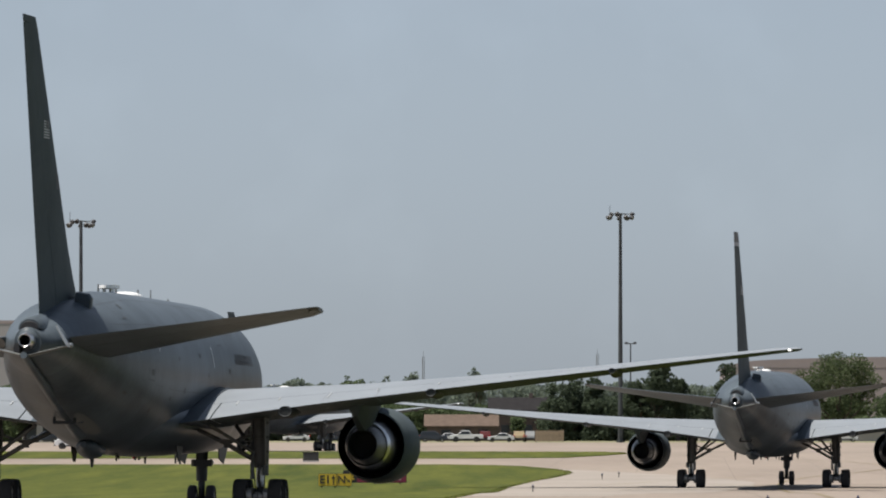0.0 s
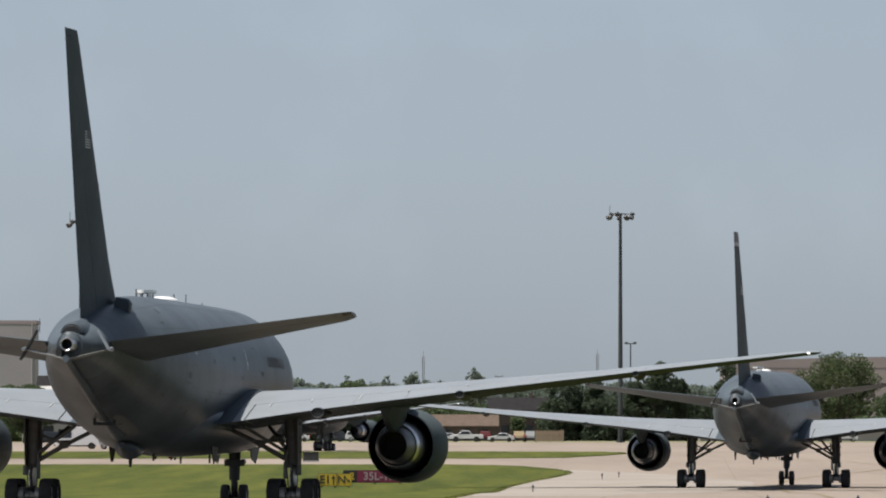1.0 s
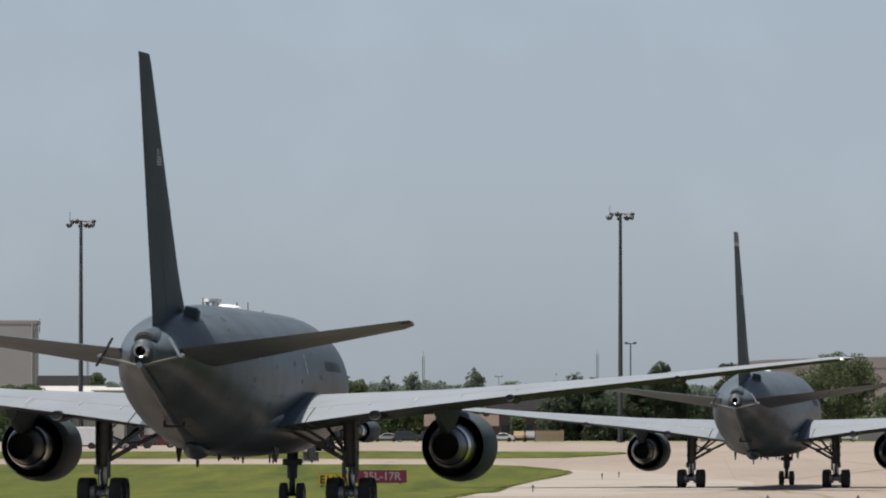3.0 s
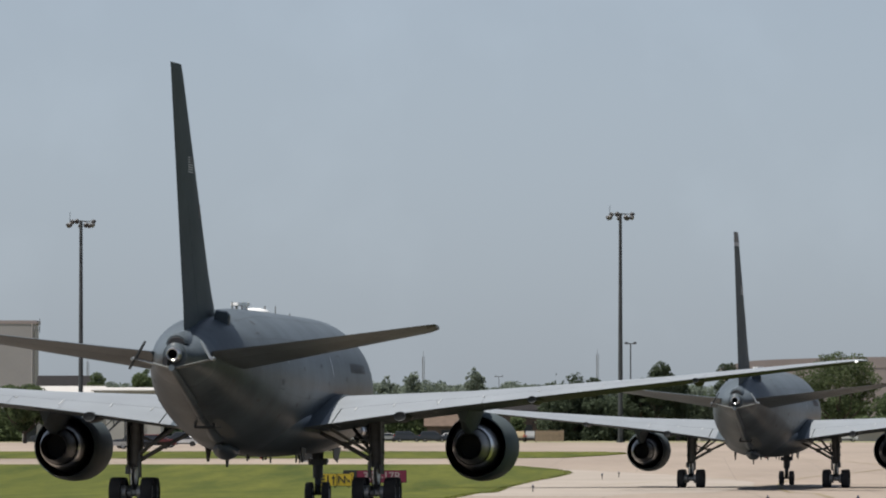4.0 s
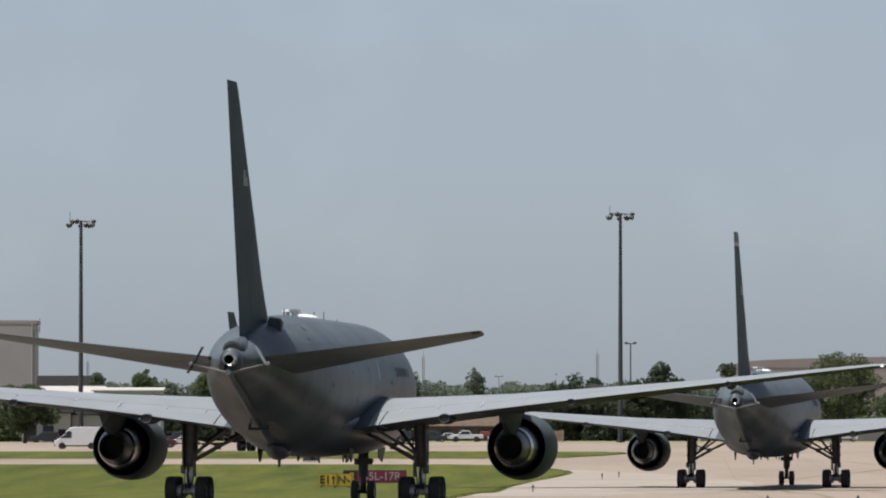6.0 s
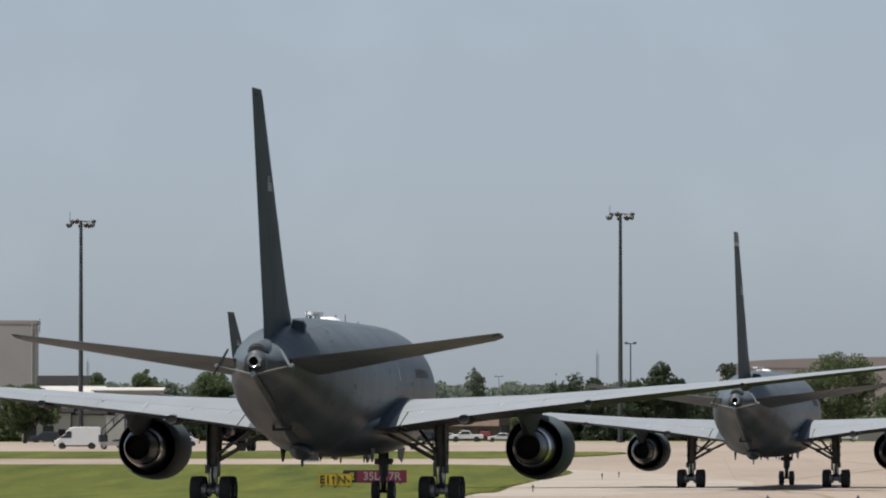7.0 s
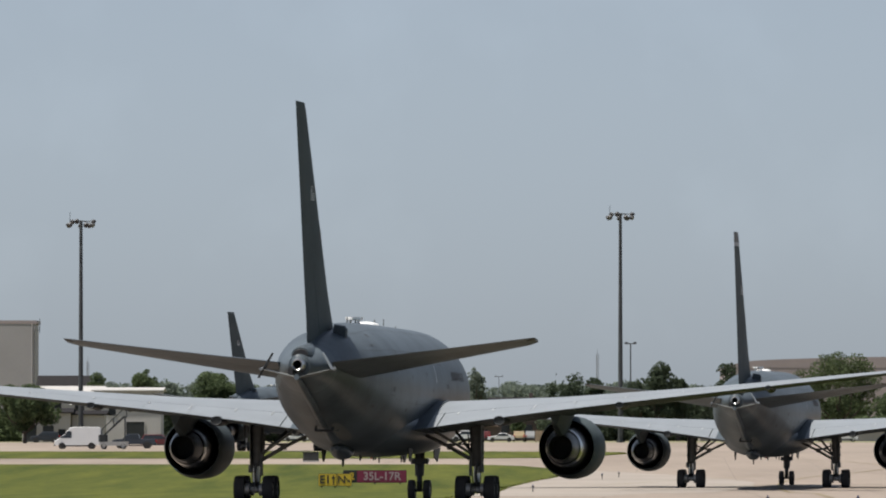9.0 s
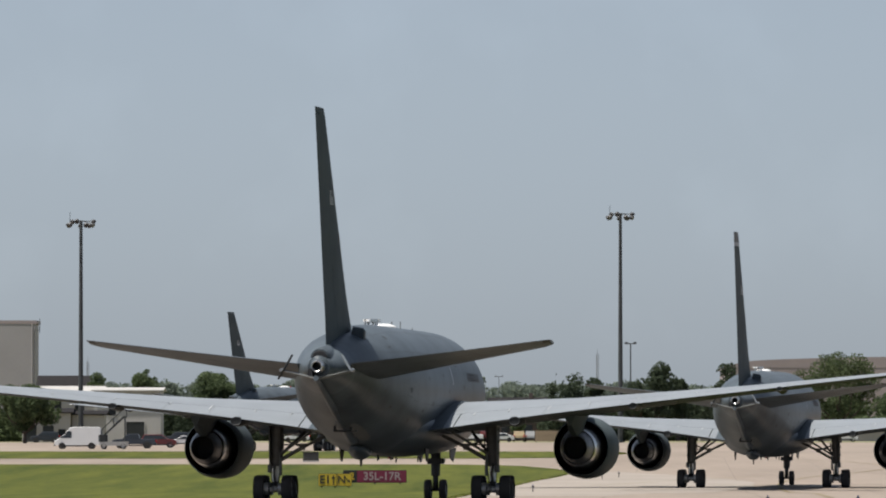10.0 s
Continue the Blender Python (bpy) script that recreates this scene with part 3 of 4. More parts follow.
    part("drain_mast", joined(slab_of([(-8.5, 1.85), (-7.9, 1.85), (-8.1, 1.58), (-8.3, 1.55)], "y", -0.03, 0.03)), PAINT_DARK, plane)
    for x, a, hgt in ((-3.0, 268, 0.22), (-1.2, 272, 0.16), (1.0, 266, 0.2), (3.2, 270, 0.18), (6.0, 274, 0.3), (12.0, 268, 0.28), (14.5, 272, 0.3)):
        p = on_body(x, a)
        part("belly_antenna", slab_of([(x - 0.25, 0.2), (x + 0.25, 0.2), (x + 0.0, -hgt), (x - 0.2, -hgt)], "y", p[1] - 0.02, p[1] + 0.02), PAINT_DARK, plane).location = (0, 0, min(p[2], 2.0))
    for x, hgt, w in ((-6.8, 0.32, 0.2), (-4.0, 0.30, 0.2), (-2.6, 0.34, 0.2), (2.8, 0.36, 0.2), (6.0, 0.42, 0.08), (10.5, 0.2, 0.2)):
        part("blade_antenna", slab_of([(x - w, -0.1), (x + w, -0.1), (x + w * 0.2, hgt), (x - w * 0.5, hgt)], "y", -0.014, 0.014), PAINT_MID, plane).location = (0, 0, 7.38)
    part("satellite_fairing", joined(block((-4.4, 0, 7.66), (1.6, 0.6, 0.11), None, 0.3), block((-3.9, 0.22, 7.53), (0.12, 0.1, 0.3)), block((-4.9, -0.22, 7.50), (0.12, 0.1, 0.3))), WHITE, plane, "white raised antenna plate on legs")
    part("antenna_dome", loft([[(x, w * math.cos(2 * math.pi * i / 16), z + h * math.sin(2 * math.pi * i / 16)) for i in range(16)] for x, z, w, h in smooth_rows([(-1.6, 7.45, 0.1, 0.05), (-1.0, 7.45, 0.42, 0.13), (0.6, 7.45, 0.45, 0.15), (1.4, 7.45, 0.1, 0.05)], 3)]), WHITE, plane, "white low antenna dome")
    part("beacon", rod((2.0, 0, 2.1), (2.0, 0, 1.86), 0.12, 0.08), RED_LENS, plane, "red anti-collision beacon")
    part("beacon", rod((2.6, 0, 7.44), (2.6, 0, 7.56), 0.08, 0.05), RED_LENS, plane, "red anti-collision beacon")
    # doors, seams and lettering on both sides
    for s in (0, 180):
        flip = -1 if s else 1
        ang = lambda a: s + flip * a
        for x0, x1, a0, a1 in ((-11.0, -9.9, -12, 20), (6.3, 7.4, -10, 24)):
            for u0, u1, b0, b1 in ((x0, x0 + 0.04, a0, a1), (x1 - 0.04, x1, a0, a1), (x0, x1, a1 - 0.8, a1), (x0, x1, a0, a0 + 0.8)):
                part("door_seam", skin_patch(u0, u1, ang(b0), ang(b1)), SEAM, body)
        part("door_marking", skin_patch(-9.0, -8.93, ang(12), ang(19)), WHITE, body, "thin white rescue line")
        part("door_marking", skin_patch(4.1, 4.18, ang(6), ang(22)), WHITE, body, "thin white rescue line")
        part("door_marking", skin_patch(-12.3, -12.1, ang(9), ang(12)), WHITE, body, "small white door sign")
        for i in range(9):
            part("title_bar", skin_patch(10.4 + 0.55 * i, 10.72 + 0.55 * i, ang(10), ang(18)), MARK_DARK, body, "dark lettering worn to bars")
        for x, a, l, w in ((-15.2, -18, 0.3, 4), (-13.6, -32, 0.45, 3), (-12.6, 40, 0.5, 2), (-11.4, 52, 0.25, 6), (-10.6, -8, 0.5, 5), (-9.2, -36, 0.3, 4), (-7.8, 30, 0.2, 3), (-6.4, -22, 0.35, 3), (-5.0, 8, 0.25, 3),
                           (-3.4, -15, 0.3, 4), (-2.2, 24, 0.2, 2), (0.6, 12, 0.3, 3), (2.4, -2, 0.25, 3), (5.6, 30, 0.3, 2), (8.2, 2, 0.3, 4), (-16.4, 10, 0.25, 6), (-17.4, -28, 0.3, 6)):
            part("vent", skin_patch(x, x + l, ang(a), ang(a + w), 0.014, 2, 2), SEAM, body, "small dark vent")
        for a in (-38, -14, 34, 62):
            part("lap_seam", skin_patch(-15.5, 12.0, ang(a), ang(a + 0.35), 0.006, 40, 1), SEAM, body)
        for x in (-13.0, -9.5, -1.0, 4.0, 9.0):
            part("frame_seam", skin_patch(x, x + 0.03, ang(-70), ang(80), 0.006, 1, 24), SEAM, body)
    return plane


near_plane = tagged(tanker(), "grey tanker jet with wheels down taxiing on concrete", "aircraft", "grey tanker jets")
parked = copy_thing(near_plane, pose(20.53, 518.0, -0.01, 0, -0.3, 90 - 6.68))
tagged(parked, "grey tanker jet with black fin tip, waiting on the taxiway", "aircraft")
part("fin_tip_cap", panel([(z, x + 0.012, 0, c + 0.024, t + 0.012, 0) for z, x, _, c, t, _ in FIN], 15.25, 15.86, 0, 1, True, 10, 2), BLACK, parked, "black cap of the fin")
part("fin_band", panel([(z, x + 0.012, 0, c + 0.024, t + 0.012, 0) for z, x, _, c, t, _ in FIN], 15.0, 15.24, 0, 1, True, 10, 1), PAINT_PALE_LIT, parked, "pale band below the fin cap")
far_plane = copy_thing(near_plane, pose(-18.5, 945, height(945), 0, 0, 90 - 15))
tagged(far_plane, "grey tanker jet standing far off on the apron", "aircraft")


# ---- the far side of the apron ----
# green leaves lifted and greyed a little, some distance haze in the colour
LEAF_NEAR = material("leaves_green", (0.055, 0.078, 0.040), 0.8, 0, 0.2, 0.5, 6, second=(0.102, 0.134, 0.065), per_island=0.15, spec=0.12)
LEAF_PALE = material("leaves_light_green", (0.054, 0.074, 0.037), 0.8, 0, 0.2, 0.5, 6, second=(0.096, 0.122, 0.060), per_island=0.15, spec=0.12)
LEAF_DARK = material("leaves_dark_green", (0.037, 0.052, 0.034), 0.8, 0, 0.2, 0.5, 6, second=(0.067, 0.086, 0.054), per_island=0.15, spec=0.12)
# far leaves paled and greyed, distance haze put into their colour
LEAF_HAZED = material("leaves_haze_paled", (0.126, 0.154, 0.126), 0.85, 0, 0.2, 0.5, 6, second=(0.163, 0.194, 0.154), per_island=0.05, spec=0.12)
for leaf in (LEAF_NEAR, LEAF_PALE, LEAF_DARK, LEAF_HAZED):
    # thin leaves let part of the sun through
    lt = leaf.node_tree
    glow = lt.nodes.new("ShaderNodeBsdfTranslucent")
    both = lt.nodes.new("ShaderNodeMixShader")
    both.inputs[0].default_value = 0.42
    lt.links.new(lt.nodes["Principled BSDF"].inputs["Base Color"].links[0].from_socket, glow.inputs["Color"])
    lt.links.new(lt.nodes["Principled BSDF"].outputs[0], both.inputs[1])
    lt.links.new(glow.outputs[0], both.inputs[2])
    lt.links.new(both.outputs[0], lt.nodes["Material Output"].inputs["Surface"])
BARK = material("tree_bark", (0.06, 0.045, 0.035), 0.9, 0, 0.3, 3.0, 8, 0.02)
TAN_METAL = material("tan_metal_cladding", (0.299, 0.283, 0.286), 0.7, 0, 0.08, 0.15, 10)
TAN_ROOF = material("brown_metal_roof", (0.286, 0.239, 0.239), 0.75, 0, 0.1, 0.1, 10)
BEIGE_WALL = material("beige_render", (0.329, 0.307, 0.286), 0.85, 0, 0.1, 0.3, 10)
GREY_WALL = material("grey_wall", (0.372, 0.357, 0.350), 0.8, 0, 0.1, 0.3, 10)
WHITE_ROOF = material("white_membrane_roof", (0.352, 0.341, 0.330), 0.7, 0, 0.06, 0.6, 8)
SHINGLE = material("dark_shingles", (0.024, 0.023, 0.024), 0.9, 0, 0.2, 1.0, 12, 0.0, 0.02)
BROWN_SHINGLE = material("brown_shingles", (0.10, 0.075, 0.06), 0.9, 0, 0.2, 1.0, 12, 0.02, 0.08)
DARK_WALL = material("dark_brick", (0.10, 0.075, 0.065), 0.85, 0, 0.2, 1.0, 12)
PLANK = material("weathered_planks", (0.27, 0.20, 0.14), 0.85, 0, 0.2, 1.5, 10, per_object=0.3)
GALV = material("galvanised_pole", (0.055, 0.060, 0.063), 0.65, 0.0, 0.35, 0.6, 14, 0.0, 0.1, stretch=(1, 1, 0.6))
LAMP_CASE = material("floodlight_case", (0.05, 0.05, 0.052), 0.5, 0.2, 0.2, 2.0)
GLASS_DARK = material("dark_window_glass", (0.02, 0.023, 0.026), 0.08, 0, 0.1, 1.0)
SIGN_YELLOW = material("yellow_sign_face", (0.533, 0.370, 0.026), 0.5, 0, 0.08, 2.0)
SIGN_RED = material("red_sign_face", (0.172, 0.015, 0.047), 0.5, 0, 0.1, 2.0)
SIGN_BLACK = material("black_sign_face", (0.02, 0.02, 0.02), 0.5, 0, 0.1, 2.0)
SIGN_WHITE = material("faded_sign_letters", (0.361, 0.275, 0.292), 0.6)
BOX_GREY = material("dark_grey_cabinet", (0.024, 0.026, 0.025), 0.6, 0.0, 0.2, 2.0)
BLUE_LENS = material("blue_lens", (0.03, 0.05, 0.16), 0.3)
CAR_WHITE = material("white_car_paint", (0.535, 0.535, 0.535), 0.25, 0, 0.04, 1.0)
CAR_DARK = material("dark_car_paint", (0.03, 0.033, 0.04), 0.2, 0, 0.1, 1.0)
CAR_RED = material("red_car_paint", (0.085, 0.014, 0.013), 0.3, 0, 0.1, 1.0)
CAR_SILVER = material("silver_car_paint", (0.35, 0.35, 0.34), 0.3, 0.4, 0.06, 1.0)
CAR_TAN = material("tan_car_paint", (0.32, 0.25, 0.15), 0.35, 0.1, 0.06, 1.0)


def quick_mesh(name, pts, faces, mat):
    me = bpy.data.meshes.new(name)
    me.from_pydata(pts, [], faces)
    me.materials.append(mat)
    return me


def leaf_cloud(centres, radii, per, size, rng, squash=0.85):
    """Small bent leaves scattered through and over a set of clumps."""
    pts, faces = [], []
    for c, r in zip(centres, radii):
        n = int(per * r * r)
        d = rng.normal(size=(n, 3))
        d /= np.linalg.norm(d, axis=1)[:, None]
        rad = r * rng.uniform(0.55, 1.08, n) ** 0.6
        pos = np.array(c) + d * rad[:, None] * np.array((1, 1, squash))
        a = rng.normal(size=(n, 3))
        a /= np.linalg.norm(a, axis=1)[:, None]
        b = np.cross(a, d + rng.normal(size=(n, 3)) * 0.6)
        b /= np.linalg.norm(b, axis=1)[:, None] + 1e-9
        s = size * rng.uniform(0.5, 1.3, n)[:, None]
        quad = np.stack([pos - a * s, pos + b * s * 0.55, pos + a * s, pos - b * s * 0.55], 1)
        k = len(pts)
        pts.extend(map(tuple, quad.reshape(-1, 3)))
        faces.extend((k + 4 * i, k + 4 * i + 1, k + 4 * i + 2, k + 4 * i + 3) for i in range(n))
    return pts, faces


def tree(x, y, width, tall, bare, leaf, label, seed, size=0.24, per=170, spread=1.0, sink=0.0):
    """A tree of its width and height in metres; bare: height of the crown's lower edge."""
    rng = np.random.default_rng(seed)
    z0 = height(y) - sink
    thing = new("tree")
    thing.location = (x, y, z0)
    top = bare + (tall - bare) * 0.55
    lean = rng.uniform(-0.3, 0.3, 2)
    r0 = 0.02 * tall + 0.08
    trunk = [rod((0, 0, -0.1), (lean[0] * 0.3, lean[1] * 0.3, bare * 0.6), r0 * 1.25, r0 * 0.85, 9), rod((lean[0] * 0.3, lean[1] * 0.3, bare * 0.6), (lean[0], lean[1], top), r0 * 0.85, r0 * 0.35, 9)]
    for i in range(7):
        a, k = 2 * math.pi * i / 7 + rng.uniform(-0.4, 0.4), rng.uniform(0.5, 1.0)
        h0 = bare * rng.uniform(0.6, 1.2)
        mid = (width * 0.2 * math.cos(a), width * 0.2 * math.sin(a), h0 + (tall - bare) * 0.22)
        trunk.append(rod((lean[0] * 0.5, lean[1] * 0.5, h0), mid, r0 * 0.5, r0 * 0.28, 6))
        trunk.append(rod(mid, (width * 0.38 * k * math.cos(a), width * 0.38 * k * math.sin(a), h0 + (tall - bare) * rng.uniform(0.3, 0.6)), r0 * 0.28, r0 * 0.08, 5))
    part("trunk", joined(*trunk), BARK, thing)
    hz = (tall - bare) / 2
    centres, radii = [], []
    for i in range(34):
        d = rng.normal(size=3)
        d /= np.linalg.norm(d)
        k = rng.uniform(0.25, 0.86) ** 0.7
        r = min(width, tall - bare) * rng.uniform(0.13, 0.24) * spread
        taper = 1.0 - 0.25 * max(0, d[2])
        centres.append((d[0] * k * (width / 2 - r * 0.6) * 1.1 * taper, d[1] * k * (width / 2 - r * 0.6) * taper, bare + hz + d[2] * k * (hz - r * 0.5) * 1.08))
        radii.append(r)
    for i in range(26):
        d = rng.normal(size=3)
        d /= np.linalg.norm(d)
        r = min(width, tall - bare) * rng.uniform(0.04, 0.08)
        centres.append((d[0] * (width / 2 - r), d[1] * (width / 2 - r), bare + hz + d[2] * (hz - r)))
        radii.append(r)
    pts, faces = leaf_cloud(centres, radii, per, size, rng)
    crown = new("crown", quick_mesh("crown", pts, faces, leaf))
    crown.parent = thing
    return tagged(thing, label, "tree", "trees beyond the apron")


def woods(name, x0, x1, y0, y1, low, tall, leaf, label, seed, n, size=0.5, per=14):
    rng = np.random.default_rng(seed)
    centres, radii = [], []
    for i in range(n):
        x, y = rng.uniform(x0, x1), rng.uniform(y0, y1)
        h = low + (tall - low) * (0.5 + 0.5 * noise.noise((x * 0.11, y * 0.01, seed))) * rng.uniform(0.75, 1.05)
        r = rng.uniform(0.9, 2.1)
        z = height(y)
        while r * 0.4 < h:
            centres.append((x + rng.uniform(-0.8, 0.8), y, z + max(h - r, r * 0.5)))
            radii.append(r)
            h -= r * 1.5
            r *= 1.05
    pts, faces = leaf_cloud(centres, radii, per, size, rng)
    return tagged(new(name, quick_mesh(name, pts, faces, leaf)), label, "trees", kind="stuff")


def gable(x0, x1, y0, y1, wall, ridge, wall_mat, roof_mat, label, name="house", along="x", over=0.5, openings=(), chimney=False):
    """A building with a pitched roof, its walls pierced by framed openings: (x, z, width, height, kind)."""
    z = height(y0)
    house = new(name)
    house.location = (0, 0, z - 0.1)
    part("wall", block(((x0 + x1) / 2, (y0 + y1) / 2, wall / 2), (x1 - x0, y1 - y0, wall)), wall_mat, house, smooth=False)
    ym, xm = (y0 + y1) / 2, (x0 + x1) / 2
    t = 0.18
    if along == "x":
        sec = [(y0 - over, wall - 0.1), (ym, ridge), (y1 + over, wall - 0.1), (y1 + over, wall - 0.1 + t), (ym, ridge + t), (y0 - over, wall - 0.1 + t)]
        part("roof", slab_of(sec, "x", x0 - over, x1 + over), roof_mat, house, smooth=False)
        for xe in (x0, x1 - 0.2):
            part("gable_wall", slab_of([(y0, wall), (ym, ridge - 0.1), (y1, wall)], "x", xe, xe + 0.2), wall_mat, house, smooth=False)
        if chimney:
            part("chimney", block((xm + (x1 - x0) * 0.2, ym, ridge + 0.3), (0.7, 0.7, 1.3)), wall_mat, house, smooth=False)
    else:
        sec = [(x0 - over, wall - 0.1), (xm, ridge), (x1 + over, wall - 0.1), (x1 + over, wall - 0.1 + t), (xm, ridge + t), (x0 - over, wall - 0.1 + t)]
        part("roof", slab_of(sec, "y", y0 - over, y1 + over), roof_mat, house, smooth=False)
        part("gable_wall", slab_of([(x0, wall), (xm, ridge - 0.1), (x1, wall)], "y", y0 - 0.01, y0 + 0.2), wall_mat, house, smooth=False)
    for ox, oz, ow, oh, kind in openings:
        w = part(kind, block((ox, y0 - 0.03, oz), (ow, 0.06, oh)), GLASS_DARK if kind == "window" else PAINT_DARK, house, smooth=False)
        part("frame", joined(block((ox, y0 - 0.07, oz + oh / 2 + 0.06), (ow + 0.24, 0.1, 0.12)), block((ox, y0 - 0.07, oz - oh / 2 - 0.06), (ow + 0.24, 0.1, 0.12)),
             block((ox - ow / 2 - 0.06, y0 - 0.07, oz), (0.12, 0.1, oh)), block((ox + ow / 2 + 0.06, y0 - 0.07, oz), (0.12, 0.1, oh))), wall_mat, w, smooth=False)
    return tagged(house, label, "building")


def hangar(x0, x1, y0, y1, tall, rise, wall_mat, roof_mat, label):
    z = height(y0)
    h = new("hangar")
    h.location = (0, 0, z - 0.1)
    part("wall", block(((x0 + x1) / 2, (y0 + y1) / 2, tall / 2), (x1 - x0, y1 - y0, tall)), wall_mat, h, smooth=False)
    n = 40
    arc = [(x0 - 0.4 + (x1 - x0 + 0.8) * i / n, tall + rise * max(0.0, math.sin(math.pi * i / n)) ** 0.35) for i in range(n + 1)]
    part("roof", slab_of(arc + [(x, zz - 0.7) for x, zz in reversed(arc)] if rise == 0 else arc + [(x1 + 0.4, tall - 0.6), (x0 - 0.4, tall - 0.6)], "y", y0 - 0.06, y1 + 0.4), roof_mat, h, smooth=False)
    part("downpipe", rod((x1 - 0.6, y0 - 0.2, 0), (x1 - 0.6, y0 - 0.2, tall - 0.7), 0.14), wall_mat, h)
    part("rooftop_ladder", joined(rod((x1 + 0.9, y0 + 1, tall - 2.6), (x1 + 0.9, y0 + 1, tall + 0.4), 0.07), rod((x1, y0 + 1, tall - 2.0), (x1 + 0.9, y0 + 1, tall - 2.0), 0.06)), GALV, h)
    return tagged(h, label, "hangar")


# houses, hangars and sheds
hangar(-128, -85.7, 1700, 1714, 25.4, 0.0, TAN_METAL, TAN_ROOF, "tall tan metal-clad hangar with a flat roof")
hangar(71.2, 230, 2000, 2080, 18.8, 2.4, TAN_ROOF, TAN_ROOF, "wide brown hangar with a low curved roof")
gable(-82.5, -72.5, 1650, 1664, 11.2, 13.3, DARK_WALL, SHINGLE, "dark-roofed building behind white sheds")
gable(-66.6, -56.5, 1340, 1352, 7.6, 9.2, WHITE_ROOF, WHITE_ROOF, "white shed with a pale membrane roof", "shed", openings=((-60.2, 6.2, 1.6, 2.0, "window"), (-64.0, 6.2, 1.6, 2.0, "window")))
gable(-57.6, -46.6, 1336, 1350, 8.55, 8.95, GREY_WALL, WHITE_ROOF, "grey hall with a white membrane roof", "shed", openings=((-50.8, 1.7, 3.0, 3.4, "door"), (-54.6, 5.0, 1.2, 1.2, "window")))
gable(-68.2, -60.4, 1312, 1322, 4.9, 5.5, BEIGE_WALL, SHINGLE, "low beige service building with dark doors", "shed", openings=((-66.8, 1.5, 1.8, 2.6, "door"), (-64.0, 1.5, 1.8, 2.6, "door"), (-61.8, 1.6, 1.2, 1.2, "window")))
gable(-60.2, -55.0, 1314, 1322, 4.6, 5.1, BEIGE_WALL, SHINGLE, "plain beige block beside the service building", "shed")
gable(8.4, 18.6, 1425, 1435, 5.4, 7.6, DARK_WALL, SHINGLE, "house with a dark shingle roof among trees", chimney=True, openings=((11.0, 2.2, 1.5, 1.4, "window"), (15.0, 2.2, 1.5, 1.4, "window")))
gable(-2.8, 9.2, 1400, 1410, 2.6, 4.5, DARK_WALL, BROWN_SHINGLE, "low brown-roofed house behind parked cars", openings=((0.5, 1.4, 1.6, 1.2, "window"), (4.2, 1.2, 1.1, 2.1, "door"), (7.0, 1.4, 1.6, 1.2, "window")))
gable(44.0, 84.0, 1388, 1396, 2.5, 3.5, BEIGE_WALL, TAN_ROOF, "low grey building behind the light-green tree", openings=((60.0, 1.5, 2.0, 1.2, "window"), (55.0, 1.5, 2.0, 1.2, "window")))

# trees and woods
woods("far_woods", -230, 230, 2150, 2260, 13.5, 18.0, LEAF_HAZED, "distant tree line, haze painted into its leaves", 5, 1000, 0.45, 28)
woods("thicket", -52, -16, 1425, 1450, 4.5, 9.0, LEAF_DARK, "dense dark green thicket beyond the apron", 6, 170, 0.32, 72)
woods("thicket", -18, 30, 1440, 1465, 5.0, 9.3, LEAF_NEAR, "dense green thicket behind the houses", 7, 230, 0.32, 72)
woods("thicket", 18, 62, 1395, 1425, 6.0, 9.6, LEAF_DARK, "dense dark green thicket beyond the apron", 8, 230, 0.32, 72)
woods("thicket", -95, -66, 1350, 1380, 3.5, 6.5, LEAF_NEAR, "green thicket beside the sheds", 9, 120, 0.32, 72)
woods("thicket", 60, 90, 1400, 1430, 3.0, 6.0, LEAF_NEAR, "green thicket in front of the brown hangar", 10, 120, 0.32, 72)
tree(-64.6, 1250, 12.2, 9.6, 2.0, LEAF_NEAR, "broad dark green tree on a short trunk", 1, 0.24, 190, 1.2)
tree(-66.4, 1550, 4.8, 13.2, 5.0, LEAF_NEAR, "green tree rising behind white sheds", 2)
tree(-57.4, 1550, 6.8, 13.9, 5.0, LEAF_NEAR, "rounded green tree behind white sheds", 3)
tree(-52.6, 1560, 3.6, 11.5, 5.0, LEAF_HAZED, "thin tree behind white sheds, paled like haze", 31)
tree(-40.9, 1450, 9.4, 12.4, 3.0, LEAF_NEAR, "wide green tree behind the apron", 4)
tree(-17.9, 1600, 7.2, 13.3, 4.0, LEAF_NEAR, "rounded green tree on the skyline", 5)
tree(-36, 2000, 12, 15.6, 4.0, LEAF_HAZED, "distant tree on the skyline, haze painted into its leaves", 6, 0.4, 70)
tree(-30, 2000, 7, 14.6, 4.0, LEAF_HAZED, "distant tree on the skyline, haze painted into its leaves", 61, 0.4, 70)
tree(-12.8, 1900, 6.4, 15.4, 4.0, LEAF_HAZED, "far tree on the skyline, its leaves paled like haze", 7, 0.36, 60)
tree(-6.9, 1800, 4.2, 16.2, 6.0, LEAF_HAZED, "slim distant tree on the skyline", 8, 0.36, 60)
tree(6.4, 1600, 4.9, 14.7, 5.0, LEAF_HAZED, "slim green tree on the skyline", 9)
tree(19.6, 1400, 4.0, 11.6, 2.0, LEAF_DARK, "dark evergreen tree beside the house", 10, 0.28, 110)
tree(22.8, 1402, 5.5, 12.3, 2.0, LEAF_DARK, "dark evergreen tree with a thin top", 11, 0.24, 70)
tree(26.2, 1398, 4.6, 11.2, 2.0, LEAF_DARK, "dark evergreen tree near the fence", 12, 0.28, 110)
